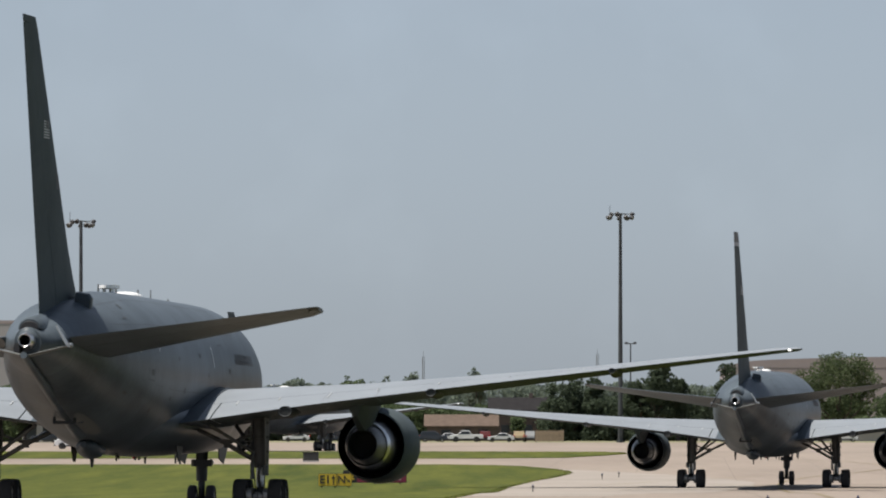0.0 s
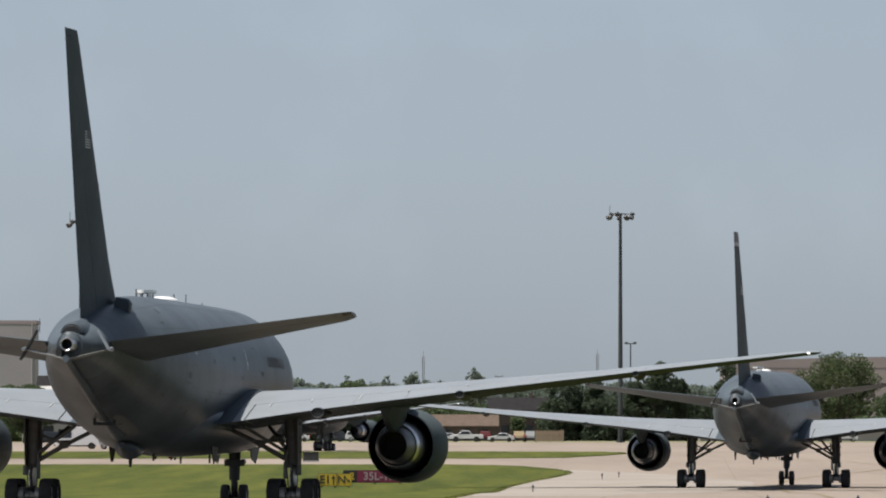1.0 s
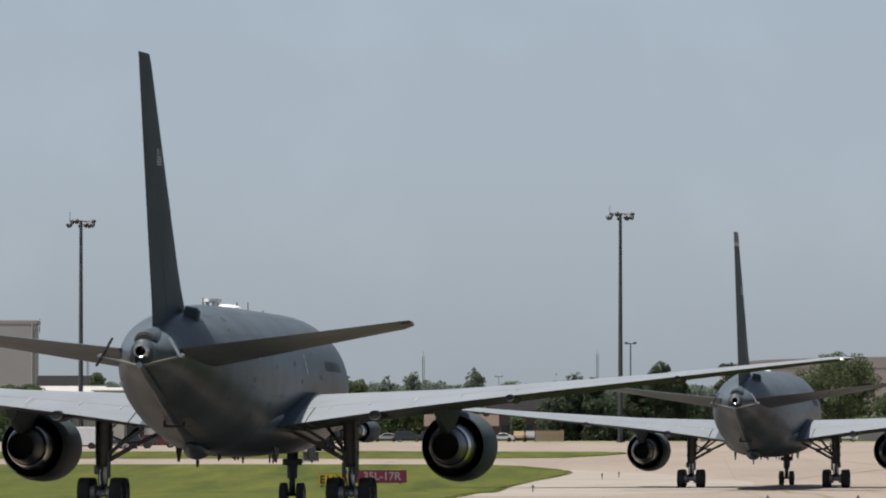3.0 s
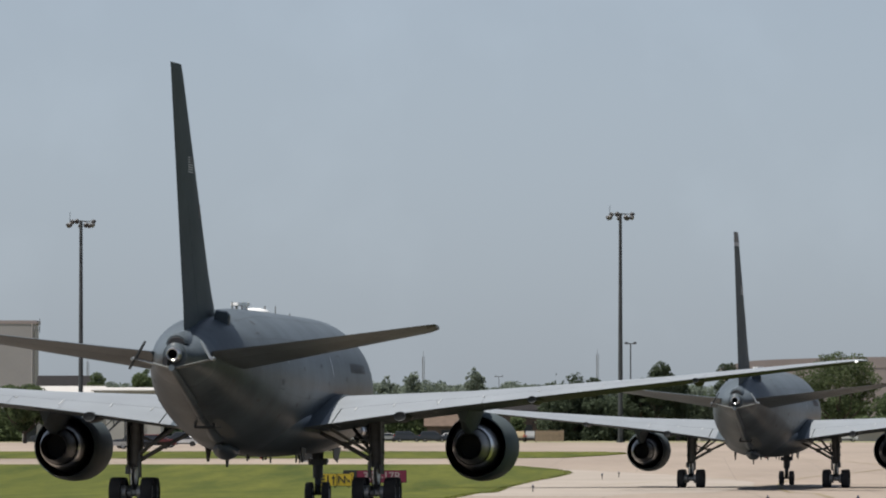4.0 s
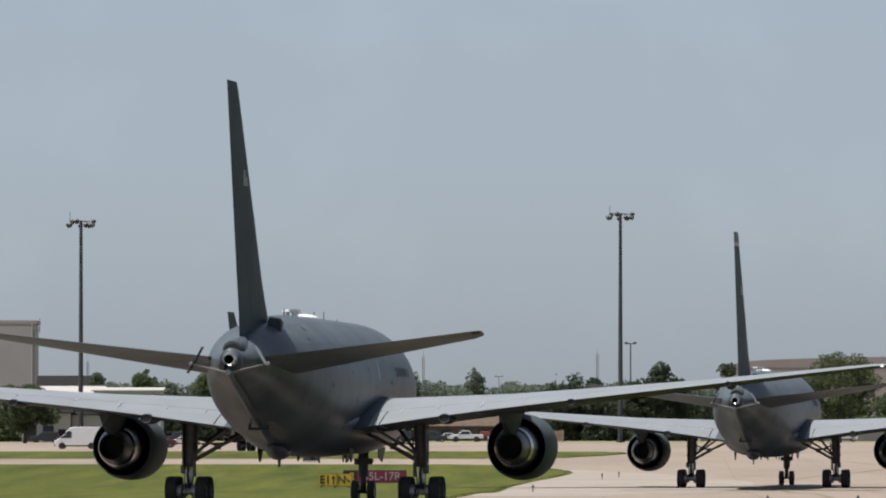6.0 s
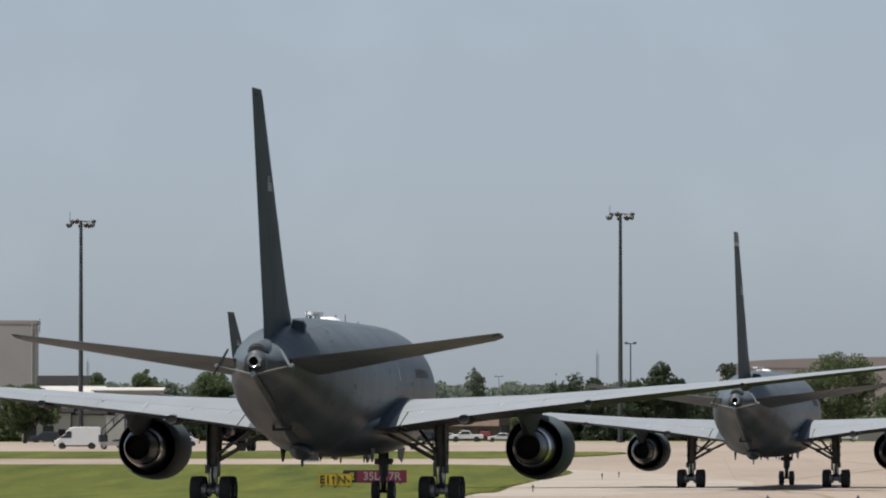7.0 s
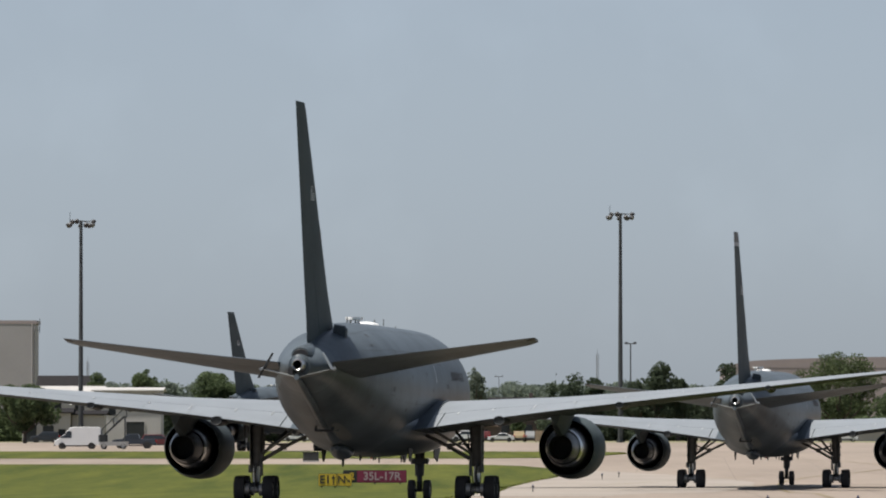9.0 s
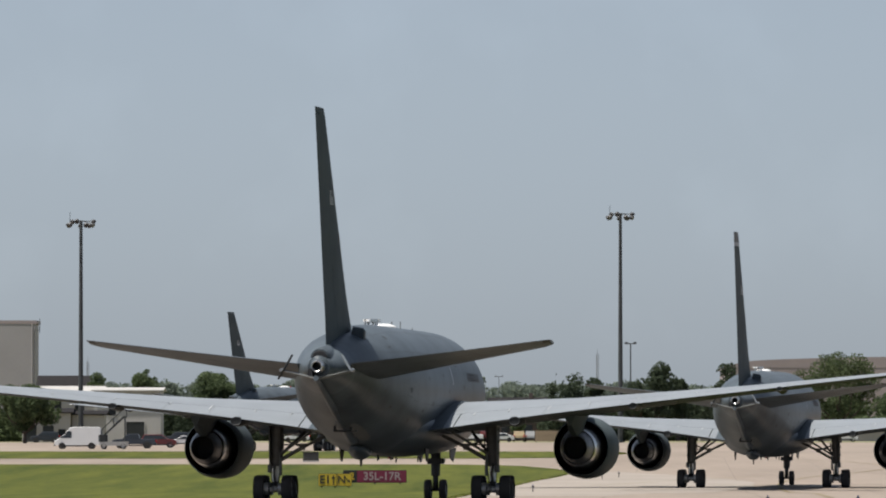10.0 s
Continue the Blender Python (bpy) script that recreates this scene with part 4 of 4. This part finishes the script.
tree(33.6, 1385, 5.5, 11.0, 2.0, LEAF_DARK, "dark broad tree near the light mast", 13)
tree(37.0, 1380, 6.4, 13.3, 2.5, LEAF_DARK, "tall dark tree near the light mast", 14)
tree(40.2, 1384, 5.0, 11.2, 2.5, LEAF_DARK, "dark tree near the light mast", 15)
tree(48.6, 1380, 5.2, 14.1, 3.0, LEAF_DARK, "tall dark tree in front of the brown hangar", 16)
tree(63.6, 1300, 15.6, 15.0, 3.2, LEAF_PALE, "broad light green tree in front of the brown hangar", 17, 0.22, 110, 0.78)
tree(56.0, 1450, 9.0, 9.0, 1.5, LEAF_NEAR, "dark green tree behind the low building", 41, 0.26, 110)
tree(72.5, 1450, 10.0, 9.6, 1.5, LEAF_NEAR, "wide dark green tree behind the low building", 42, 0.26, 110)
tree(80.5, 1455, 8.0, 8.8, 1.5, LEAF_NEAR, "dark green tree behind the low building", 43, 0.26, 110)
tree(12.9, 1395, 3.2, 4.6, 1.2, LEAF_NEAR, "small green tree beside the low house", 18, 0.22, 120)
tree(46.5, 1900, 5.0, 13.0, 4.0, LEAF_HAZED, "far tree on the skyline, its leaves paled like haze", 19, 0.36, 60)


# ---- poles ----
def light_mast(x, y, tall, label, lamps=9, wide=2.0):
    z = height(y)
    mast = new("light_mast")
    mast.location = (x, y, z)
    part("pole", joined(rod((0, 0, -0.1), (0, 0, tall * 0.5), 0.42, 0.33, 14), rod((0, 0, tall * 0.5), (0, 0, tall), 0.33, 0.24, 14), rod((0, 0, 0), (0, 0, 0.3), 0.7, n=14)), GALV, mast)
    n = 20
    ring = []
    for i in range(n):
        a, b = 2 * math.pi * i / n, 2 * math.pi * (i + 1) / n
        ring.append(rod((1.35 * math.cos(a), 1.35 * math.sin(a), tall - 0.1), (1.35 * math.cos(b), 1.35 * math.sin(b), tall - 0.1), 0.04, n=6))
    for i in range(4):
        a = math.pi * i / 2 + 0.4
        ring.append(rod((0, 0, tall), (1.35 * math.cos(a), 1.35 * math.sin(a), tall - 0.1), 0.06, n=6))
    part("head_ring", joined(*ring), GALV, mast)
    for i in range(lamps):
        a = 2 * math.pi * i / lamps + 0.25
        m = Matrix.Translation((wide * math.cos(a), wide * math.sin(a), tall - 0.15 - 0.55 * ((i * 2) % 3 > 0))) @ Matrix.Rotation(a, 4, "Z") @ Matrix.Rotation(radians(35), 4, "Y")
        lamp = part("floodlight", joined(moved(turned([(-0.35, 0.14), (-0.2, 0.33), (0.2, 0.38), (0.25, 0.36)], n=12, caps=(True, False)), m), rod(tuple(m @ Vector((-0.2, 0, 0.2))), (1.35 * math.cos(a), 1.35 * math.sin(a), tall - 0.1), 0.05, n=6)), LAMP_CASE, mast)
        part("lens", moved(turned([(0.23, 0.35), (0.24, 0.0)], n=12), m), GLASS_DARK, lamp)
    part("lightning_rod", joined(rod((-1.35, 0, tall - 0.1), (-1.7, 0, tall + 0.1), 0.04), rod((-1.7, 0, tall), (-1.7, 0, tall + 1.3), 0.04)), GALV, mast)
    part("hoist_box", block((0, -0.5, 1.4), (0.5, 0.35, 0.9), None, 0.05), GALV, mast)
    return tagged(mast, label, "light mast", "apron light masts")


light_mast(28.51, 1300, 36.8, "tall steel apron light mast with a ring of floodlights")
light_mast(-55.96, 1250, 34.4, "tall steel apron light mast with a ring of floodlights")


def lamp_post(x, y, tall, thick=1.0):
    p = new("lamp_post")
    p.location = (x, y, height(y))
    part("pole", rod((0, 0, -0.1), (0, 0, tall), 0.17 * thick, 0.10 * thick, 10), GALV, p)
    part("cross_arm", rod((-0.8, 0, tall), (0.8, 0, tall), 0.09 * thick, n=8), GALV, p)
    for s in (-1, 1):
        part("lamp_head", block((s * 0.75, -0.1, tall + 0.1), (0.55 * thick, 0.9, 0.35 * thick), None, 0.12), LAMP_CASE, p)
    return tagged(p, "slim grey street lamp post with two heads", "lamp post")


lamp_post(32.46, 1400, 16.8)
lamp_post(12.45, 1800, 14.3, 0.6)
lamp_post(45.2, 1700, 14.0)


def lattice_tower(x, y, tall):
    p = new("radio_tower")
    p.location = (x, y, height(y))
    legs = [(0.35 * math.cos(a), 0.35 * math.sin(a)) for a in (0.3, 2.4, 4.5)]
    for lx, ly in legs:
        part("leg", rod((lx, ly, -0.1), (lx, ly, tall), 0.07, n=6), HAZE_GREY, p)
    braces, z, k = [], 0.0, 0
    while z + 1.1 < tall:
        for i in range(3):
            a, b = legs[i], legs[(i + 1) % 3]
            braces.append(rod((*a, z), (*b, z + 1.1), 0.025, n=4))
        z += 1.1
    part("bracing", joined(*braces), HAZE_GREY, p)
    part("antenna", rod((0, 0, tall - 0.2), (0, 0, tall + 1.5), 0.05, n=6), HAZE_GREY, p)
    return tagged(p, "slender grey lattice radio tower on the skyline", "radio tower")


# tower steel made paler, the haze of its distance put into the colour
HAZE_GREY = material("haze_paled_tower_steel", (0.20, 0.21, 0.22), 0.6, 0.2, 0.15, 1.0, 10)
lattice_tower(-5.59, 2300, 24.0)
lattice_tower(43.9, 2300, 24.6)
lattice_tower(-101.0, 2300, 22.5)


# ---- vehicles: x forward, origin on the ground ----
def vehicle(kind, paint, m, label):
    L, W, H, shape, glass, r, axle = {
        "van": (5.8, 2.05, 2.75, [(2.9, 0.45), (2.88, 0.95), (2.45, 1.25), (1.55, 1.95), (1.05, 2.6), (0.6, 2.75), (-2.7, 2.75), (-2.88, 2.55), (-2.9, 0.5)], [(2.2, 1.38), (1.58, 1.88), (1.25, 2.25), (0.75, 2.2), (0.75, 1.38)], 0.36, (1.95, -1.75)),
        "suv": (4.7, 1.9, 1.75, [(2.35, 0.4), (2.33, 0.85), (2.1, 1.02), (1.15, 1.12), (0.45, 1.7), (0.2, 1.75), (-1.95, 1.72), (-2.25, 1.1), (-2.35, 0.9), (-2.33, 0.4)], [(1.0, 1.14), (0.42, 1.62), (-1.85, 1.62), (-2.05, 1.14)], 0.36, (1.45, -1.4)),
        "car": (4.5, 1.8, 1.45, [(2.25, 0.32), (2.22, 0.65), (1.95, 0.82), (0.95, 0.95), (0.2, 1.4), (-0.1, 1.45), (-0.9, 1.42), (-1.65, 1.0), (-2.2, 0.92), (-2.25, 0.35)], [(0.82, 0.96), (0.18, 1.34), (-0.88, 1.34), (-1.45, 0.98)], 0.32, (1.4, -1.35)),
        "pickup": (5.6, 1.95, 1.85, [(2.8, 0.5), (2.78, 1.0), (2.5, 1.15), (1.45, 1.22), (0.85, 1.8), (0.6, 1.85), (-0.55, 1.85), (-0.8, 1.2), (-2.75, 1.2), (-2.8, 0.55)], [(1.3, 1.24), (0.83, 1.72), (-0.5, 1.72), (-0.62, 1.24)], 0.40, (1.75, -1.65)),
    }[kind]
    car = new({"van": "panel_van", "suv": "parked_suv", "car": "parked_car", "pickup": "pickup_truck"}[kind])
    w = W / 2
    sides = []
    for y, k in ((-w, 0), (-w + 0.08, 1), (w - 0.08, 1), (w, 0)):
        ring = []
        for x, z in shape:
            tuck = 0.0 if z < 1.0 else (z - 1.0) * 0.11
            s = -1 if y < 0 else 1
            ring.append((x - 0.05 * (1 - k) * (1 if x > 0 else -1), y - s * tuck, z - 0.05 * (1 - k) if z > 0.6 else z))
        sides.append(ring)
    body = part("body", loft(sides), paint, car)
    for s in (-1, 1):
        pts = [(x, s * (w - (z - 1.0) * 0.11 + 0.012 if z > 1 else w + 0.012), z) for x, z in glass]
        back = [(x, y - s * 0.03, z) for x, y, z in pts]
        part("side_window", loft([pts, back]), GLASS_DARK, body, smooth=False)
    (xa, za), (xb, zb) = glass[0], glass[1]
    wy = w * 0.78
    part("windscreen", loft([[(xa + 0.16, -wy, za), (xa + 0.16, wy, za), (xb + 0.16, wy * 0.92, zb), (xb + 0.16, -wy * 0.92, zb)], [(xa + 0.1, -wy, za), (xa + 0.1, wy, za), (xb + 0.1, wy * 0.92, zb), (xb + 0.1, -wy * 0.92, zb)]]), GLASS_DARK, body, smooth=False)
    part("bumper", joined(block((L / 2, 0, 0.48), (0.16, W * 0.96, 0.24), None, 0.06), block((-L / 2, 0, 0.5), (0.16, W * 0.96, 0.22), None, 0.06)), PAINT_DARK, body)
    part("sill", joined(block((0, w - 0.02, 0.38), (L * 0.5, 0.06, 0.16)), block((0, -w + 0.02, 0.38), (L * 0.5, 0.06, 0.16))), PAINT_DARK, body)
    for s in (-1, 1):
        part("headlight", block((L / 2 - 0.06, s * w * 0.72, 0.82 if kind != "van" else 1.0), (0.14, 0.36, 0.18), None, 0.04), STEEL, body)
        part("tail_light", block((-L / 2 + 0.02, s * w * 0.84, 0.95), (0.1, 0.16, 0.36), None, 0.03), RED_LENS, body)
        part("mirror", block((xa - 0.05, s * (w + 0.12), za + 0.08), (0.12, 0.2, 0.2), None, 0.04), PAINT_DARK, body)
        for ax in axle:
            wheel = part("wheel", hub_shape(r, 0.24), HUB, car, at=(ax, s * (w - 0.10), r))
            part("tyre", tyre_shape(r, 0.24), RUBBER, wheel)
            # each arch is a flat near-black disc on the flank
            part("wheel_arch", moved(turned([(-0.02, r * 1.2), (0.02, r * 1.2), (0.02, 0.02)], n=20), Matrix.Translation((ax, s * (w - 0.005), r * 1.02)) @ Matrix.Rotation(math.pi / 2, 4, "Z")), NEAR_BLACK, body)
    car.matrix_basis = m
    return tagged(car, label, "vehicle", "vehicles beyond the apron")


def park(kind, paint, x, y, turn, label):
    vehicle(kind, paint, pose(x, y, height(y), 0, 0, turn), label)


park("van", CAR_WHITE, -45.8, 1015, 180, "white high-roofed panel van on the apron")
park("pickup", CAR_DARK, -39.3, 1030, 180, "dark pickup truck behind the white van")
park("suv", CAR_RED, -37.2, 1060, 0, "dark red car parked on the far apron")
park("suv", CAR_DARK, -40.6, 1240, 180, "dark car parked before the sheds")
park("car", CAR_WHITE, -36.0, 1120, 180, "white car parked on the far apron")
park("suv", CAR_DARK, -64.0, 1302, 180, "black car parked before the service building")
park("suv", CAR_DARK, -1.6, 1345, 0, "dark van-like car in the parking row")
park("pickup", CAR_WHITE, 3.9, 1340, 180, "white pickup truck in the parking row")
park("car", CAR_WHITE, 0.6, 1352, 180, "small white car in the parking row")
park("suv", CAR_RED, 7.0, 1348, 90, "dark red car in the parking row")
park("car", CAR_WHITE, 9.6, 1340, 180, "white saloon car in the parking row")
park("suv", CAR_TAN, 12.6, 1342, 90, "tan car in the parking row")
park("suv", CAR_SILVER, 14.6, 1345, 90, "silver car in the parking row")
park("suv", CAR_DARK, -5.8, 1345, 0, "dark car in the parking row")
park("car", CAR_SILVER, -9.5, 1347, 180, "silver car in the parking row")
park("suv", CAR_WHITE, -14.0, 1350, 0, "white car in the parking row")
park("suv", CAR_DARK, -18.6, 1350, 180, "dark car in the parking row")
park("car", CAR_WHITE, -24.5, 1352, 180, "white car in the parking row")
park("suv", CAR_SILVER, 62.0, 1360, 180, "silver car beyond the light-green tree")
park("car", CAR_WHITE, 67.6, 1362, 0, "white car beyond the light-green tree")
park("suv", CAR_WHITE, 58.0, 1364, 0, "white car beyond the light-green tree")


# boarding stairs beside the van
def boarding_stairs(x, y):
    st = new("boarding_stairs")
    st.location = (x, y, height(y))
    part("chassis", block((0, 0, 0.7), (3.6, 1.7, 0.5), None, 0.15), CAR_SILVER, st)
    part("cab", block((-1.3, 0, 1.35), (1.1, 1.7, 0.9), None, 0.2), PAINT_DARK, st)
    part("ramp", loft([[(-1.6, s, 1.2), (-1.6, s, 1.45), (1.2, s, 4.1), (1.6, s, 4.1), (1.6, s, 3.85), (1.2, s, 3.8)] for s in (-0.6, 0.6)]), PAINT_DARK, st)
    for i in range(11):
        part("step", block((-1.5 + 0.26 * i, 0, 1.5 + 0.245 * i), (0.24, 1.1, 0.04)), GALV, st)
    for s in (-0.62, 0.62):
        part("handrail", joined(rod((-1.5, s, 2.4), (1.2, s, 5.0), 0.04, n=6), rod((1.2, s, 5.0), (1.7, s, 5.0), 0.04, n=6), rod((-1.5, s, 1.4), (-1.5, s, 2.4), 0.04, n=6), rod((0, s, 2.8), (0, s, 3.85), 0.04, n=6), rod((1.6, s, 4.0), (1.6, s, 5.0), 0.04, n=6)), GALV, st)
        part("strut", rod((1.4, s, 0.8), (1.4, s, 3.9), 0.07, n=8), GALV, st)
        for ax in (-1.2, 1.2):
            wh = part("wheel", hub_shape(0.36, 0.22), HUB, st, at=(ax, s * 1.2, 0.36))
            part("tyre", tyre_shape(0.36, 0.22), RUBBER, wh)
    tagged(st, "grey wheeled boarding stairs parked near the van", "boarding stairs")


boarding_stairs(-40.7, 1000)

# wooden fence beyond the parking row
fence = new("fence")
fence.location = (15.2, 1335, height(1335))
for i in range(3):
    part("post", block((2.3 * i, 0.08, 1.0), (0.16, 0.16, 2.1)), BROWN_SHINGLE, fence, smooth=False)
for i in range(2):
    part("rail", block((2.3, 0.04, 0.5 + 1.0 * i), (4.7, 0.06, 0.12)), PLANK, fence, smooth=False)
board = None
for i in range(20):
    if board is None:
        board = part("board", block((0, 0, 0.95), (0.21, 0.03, 1.8)), PLANK, fence, smooth=False)
        ob = board
    else:
        ob = new("board", board.data)
        ob.parent = fence
    ob.location = (0.15 + 0.235 * i, -0.02, random.uniform(-0.03, 0.04))
tagged(fence, "weathered wooden board fence beside parked cars", "fence")

# a dark cabinet on the grass edge
cab = new("utility_cabinet")
cab.location = (-12.0, 735, height(735))
part("body", block((0, 0, 0.42), (1.4, 0.9, 0.84), None, 0.06), BOX_GREY, cab)
part("lid", block((0, 0, 0.87), (1.5, 1.0, 0.07), None, 0.06), PAINT_DARK, cab)
part("plinth", block((0, 0, 0.04), (1.5, 1.0, 0.16)), GREY_WALL, cab)
for s in (-0.35, 0.35):
    part("door", block((s, -0.46, 0.46), (0.62, 0.03, 0.66)), BOX_GREY, cab, smooth=False)
tagged(cab, "dark grey utility cabinet at the grass edge", "cabinet")


# ---- airfield signs ----
def lettering(text, size, mat, parent, x, z, y):
    cu = bpy.data.curves.new("lettering", "FONT")
    cu.body, cu.size, cu.extrude, cu.align_x, cu.align_y, cu.offset = text, size, 0.006, "CENTER", "CENTER", 0.012
    tmp = bpy.data.objects.new("lettering_source", cu)
    me = bpy.data.meshes.new_from_object(tmp)
    bpy.data.objects.remove(tmp)
    me.materials.clear()
    me.materials.append(mat)
    ob = new("lettering", me)
    ob.parent = parent
    ob.matrix_local = pose(x, y, z, 90, 0, 0)
    return ob


def arrow(parent, x, z, turn, size, mat, y):
    pts, faces = joined(slab_of([(-0.05, -0.5), (0.05, -0.5), (0.05, 0.15), (-0.05, 0.15)], "y", -0.006, 0.006), slab_of([(-0.2, 0.13), (0.2, 0.13), (0, 0.5)], "y", -0.006, 0.006))
    ob = part("arrow", ([(px * size, py, pz * size) for px, py, pz in pts], faces), mat, parent, smooth=False)
    ob.matrix_local = pose(x, y, z, 0, turn, 0)


def sign_frame(x, y, width, tall, panels, label):
    s = new("airfield_sign")
    s.location = (x, y, height(y) + 0.03)
    part("cabinet", block((0, 0, 0.10 + tall / 2), (width, 0.26, tall), None, 0.03), BOX_GREY, s)
    for a, b, mat in panels:
        part("face", block(((a + b) / 2, -0.135, 0.10 + tall / 2), (b - a - 0.04, 0.02, tall - 0.06)), mat, s, smooth=False)
    for k in (-0.4, 0.0, 0.4):
        part("foot", rod((width * k, 0, -0.05), (width * k, 0, 0.12), 0.05), GALV, s)
    return tagged(s, label, "airfield sign", "airfield signs")


sy = sign_frame(-6.87, 515, 2.12, 0.80, [(-1.06, 0.12, SIGN_YELLOW), (0.12, 1.06, SIGN_YELLOW)], "yellow taxiway direction sign with black letters")
lettering("E1", 0.72, SIGN_BLACK, sy, -0.64, 0.50, -0.155)
arrow(sy, -0.10, 0.50, 0, 0.62, SIGN_BLACK, -0.155)
part("divider", block((0.12, -0.15, 0.5), (0.05, 0.012, 0.74)), SIGN_BLACK, sy, smooth=False)
lettering("N", 0.66, SIGN_BLACK, sy, 0.42, 0.50, -0.155)
arrow(sy, 0.80, 0.50, 135, 0.5, SIGN_BLACK, -0.155)
sr = sign_frame(-4.56, 541, 4.25, 0.84, [(-2.12, -1.2, SIGN_BLACK), (-1.2, 2.12, SIGN_RED)], "dark red runway sign with white lettering")
lettering("2", 0.66, SIGN_YELLOW, sr, -1.52, 0.52, -0.155)
lettering("35L-17R", 0.74, SIGN_WHITE, sr, 0.48, 0.52, -0.155)


# ---- taxiway edge lights ----
def edge_light(x, y):
    e = new("taxiway_light")
    e.location = (x, y, height(y) + 0.03)
    part("stem", rod((0, 0, -0.03), (0, 0, 0.30), 0.03), PAINT_DARK, e)
    part("collar", rod((0, 0, 0.26), (0, 0, 0.34), 0.07), PAINT_DARK, e)
    part("lens", rod((0, 0, 0.34), (0, 0, 0.42), 0.032, 0.03), BLUE_LENS, e)
    tagged(e, "small blue taxiway edge light on a stem", "edge light", "taxiway edge lights")


for ex, ey in ((5.35, 482), (11.5, 585), (13.1, 603), (12.6, 314), (16.1, 314), (30.0, 700)):
    edge_light(ex, ey)

# ---- pavement joints, taxi lines and grass blades ----
pavement = bpy.data.objects["pavement"]
rnd = random.Random(4)
for y in (402, 424, 447, 468, 492, 515, 538, 562, 590, 620, 650, 682):
    w = rnd.choice((0.05, 0.07, 0.10))
    n = 30
    pts = []
    for i in range(n + 1):
        x = -25 + 75 * i / n
        yy = y + rnd.uniform(-0.1, 0.1) + 0.05 * x
        pts += [(x, yy - w, height(yy) + 0.006), (x, yy + w * rnd.uniform(0.4, 1.2), height(yy) + 0.006)]
    part("joint", (pts, [(2 * i, 2 * i + 1, 2 * i + 3, 2 * i + 2) for i in range(n)]), JOINT, pavement, smooth=False)
for k in range(-2, 8):
    pts = []
    n = 40
    for i in range(n + 1):
        y = 385 + 400 * i / n
        x = k * 7.6 + 0.03 * (y - 385)
        pts += [(x - 0.025, y, height(y) + 0.006), (x + 0.025, y, height(y) + 0.006)]
    part("joint", (pts, [(2 * i, 2 * i + 1, 2 * i + 3, 2 * i + 2) for i in range(n)]), JOINT, pavement, smooth=False)


def taxi_line(points, w):
    rows = smooth_rows(points, 8)
    pts = []
    for x, y in rows:
        pts += [(x - w, y, height(y) + 0.012), (x + w, y, height(y) + 0.012)]
    part("taxi_line", (pts, [(2 * i, 2 * i + 1, 2 * i + 3, 2 * i + 2) for i in range(len(rows) - 1)]), YELLOW_LINE, pavement, "faded yellow taxi line", smooth=False)


taxi_line([(18.5, 385), (20.0, 440), (21.0, 500), (23.5, 560), (28, 610), (34, 650), (38, 690), (37, 730), (33, 760)], 0.15)
taxi_line([(10.0, 535), (13.5, 556), (17.0, 578), (21.0, 600), (24.5, 616)], 0.10)


def blades(rows, n, seed, tall):
    rng = np.random.default_rng(seed)
    ys = np.array([r[0] for r in rows])
    rights = np.array([r[2] for r in rows])
    y = rng.uniform(ys[0], ys[-1], n)
    right = np.interp(y, ys, rights)
    left = -0.058 * y - 2
    x = right - rng.uniform(-0.15, 0.5, n) * (right > left)
    z = np.array([height(v) for v in y]) + 0.02
    h = tall * rng.uniform(0.5, 1.4, n)
    w = rng.uniform(0.02, 0.05, n)
    lean = rng.normal(size=(n, 2)) * 0.06
    pts = np.stack([np.stack([x - w, y, z], 1), np.stack([x + w, y + 0.02, z], 1), np.stack([x + lean[:, 0], y + lean[:, 1], z + h], 1)], 1).reshape(-1, 3)
    return pts.tolist(), [(3 * i, 3 * i + 1, 3 * i + 2) for i in range(n)]


for rows, n, seed, tall in ((ISLAND, 3000, 3, 0.03), (STRIP, 2000, 4, 0.05)):
    pts, faces = blades(rows, n, seed, tall)
    tagged(new("grass_blades", quick_mesh("grass_blades", pts, faces, BLADES)), "short uneven green grass blades", "grass", kind="stuff")


# ---- what moves: one jet rolls away and slows down ----
def motions():
    path = lambda t: (1.128e-05 * t ** 3 - 0.016646 * t * t + 1.00448 * t - 10.89, -0.0022238 * t ** 3 - 0.111973 * t * t + 7.894155 * t + 278.42)
    times = [i / 10 for i in range(101)]
    way, last, total = [], path(0), 0.0
    for t in times:
        p = path(t)
        total += math.dist(p, last)
        last = p
        way.append(total)
    dip = lambda t: max(0.0, 1 - t / 5.0)
    walk(near_plane, [(t, pose(*path(t), 0.02 * dip(t), 0, 0.16 * dip(t), 90 - (5.82 + 0.048 * t))) for t in times[::5]])
    for wheel in near_plane.children:
        if "wheel" in wheel.name:
            x, y, z = wheel.location
            walk(wheel, [(t, pose(x, y, z, 0, math.degrees(s / z), 0)) for t, s in zip(times, way)])


motions()
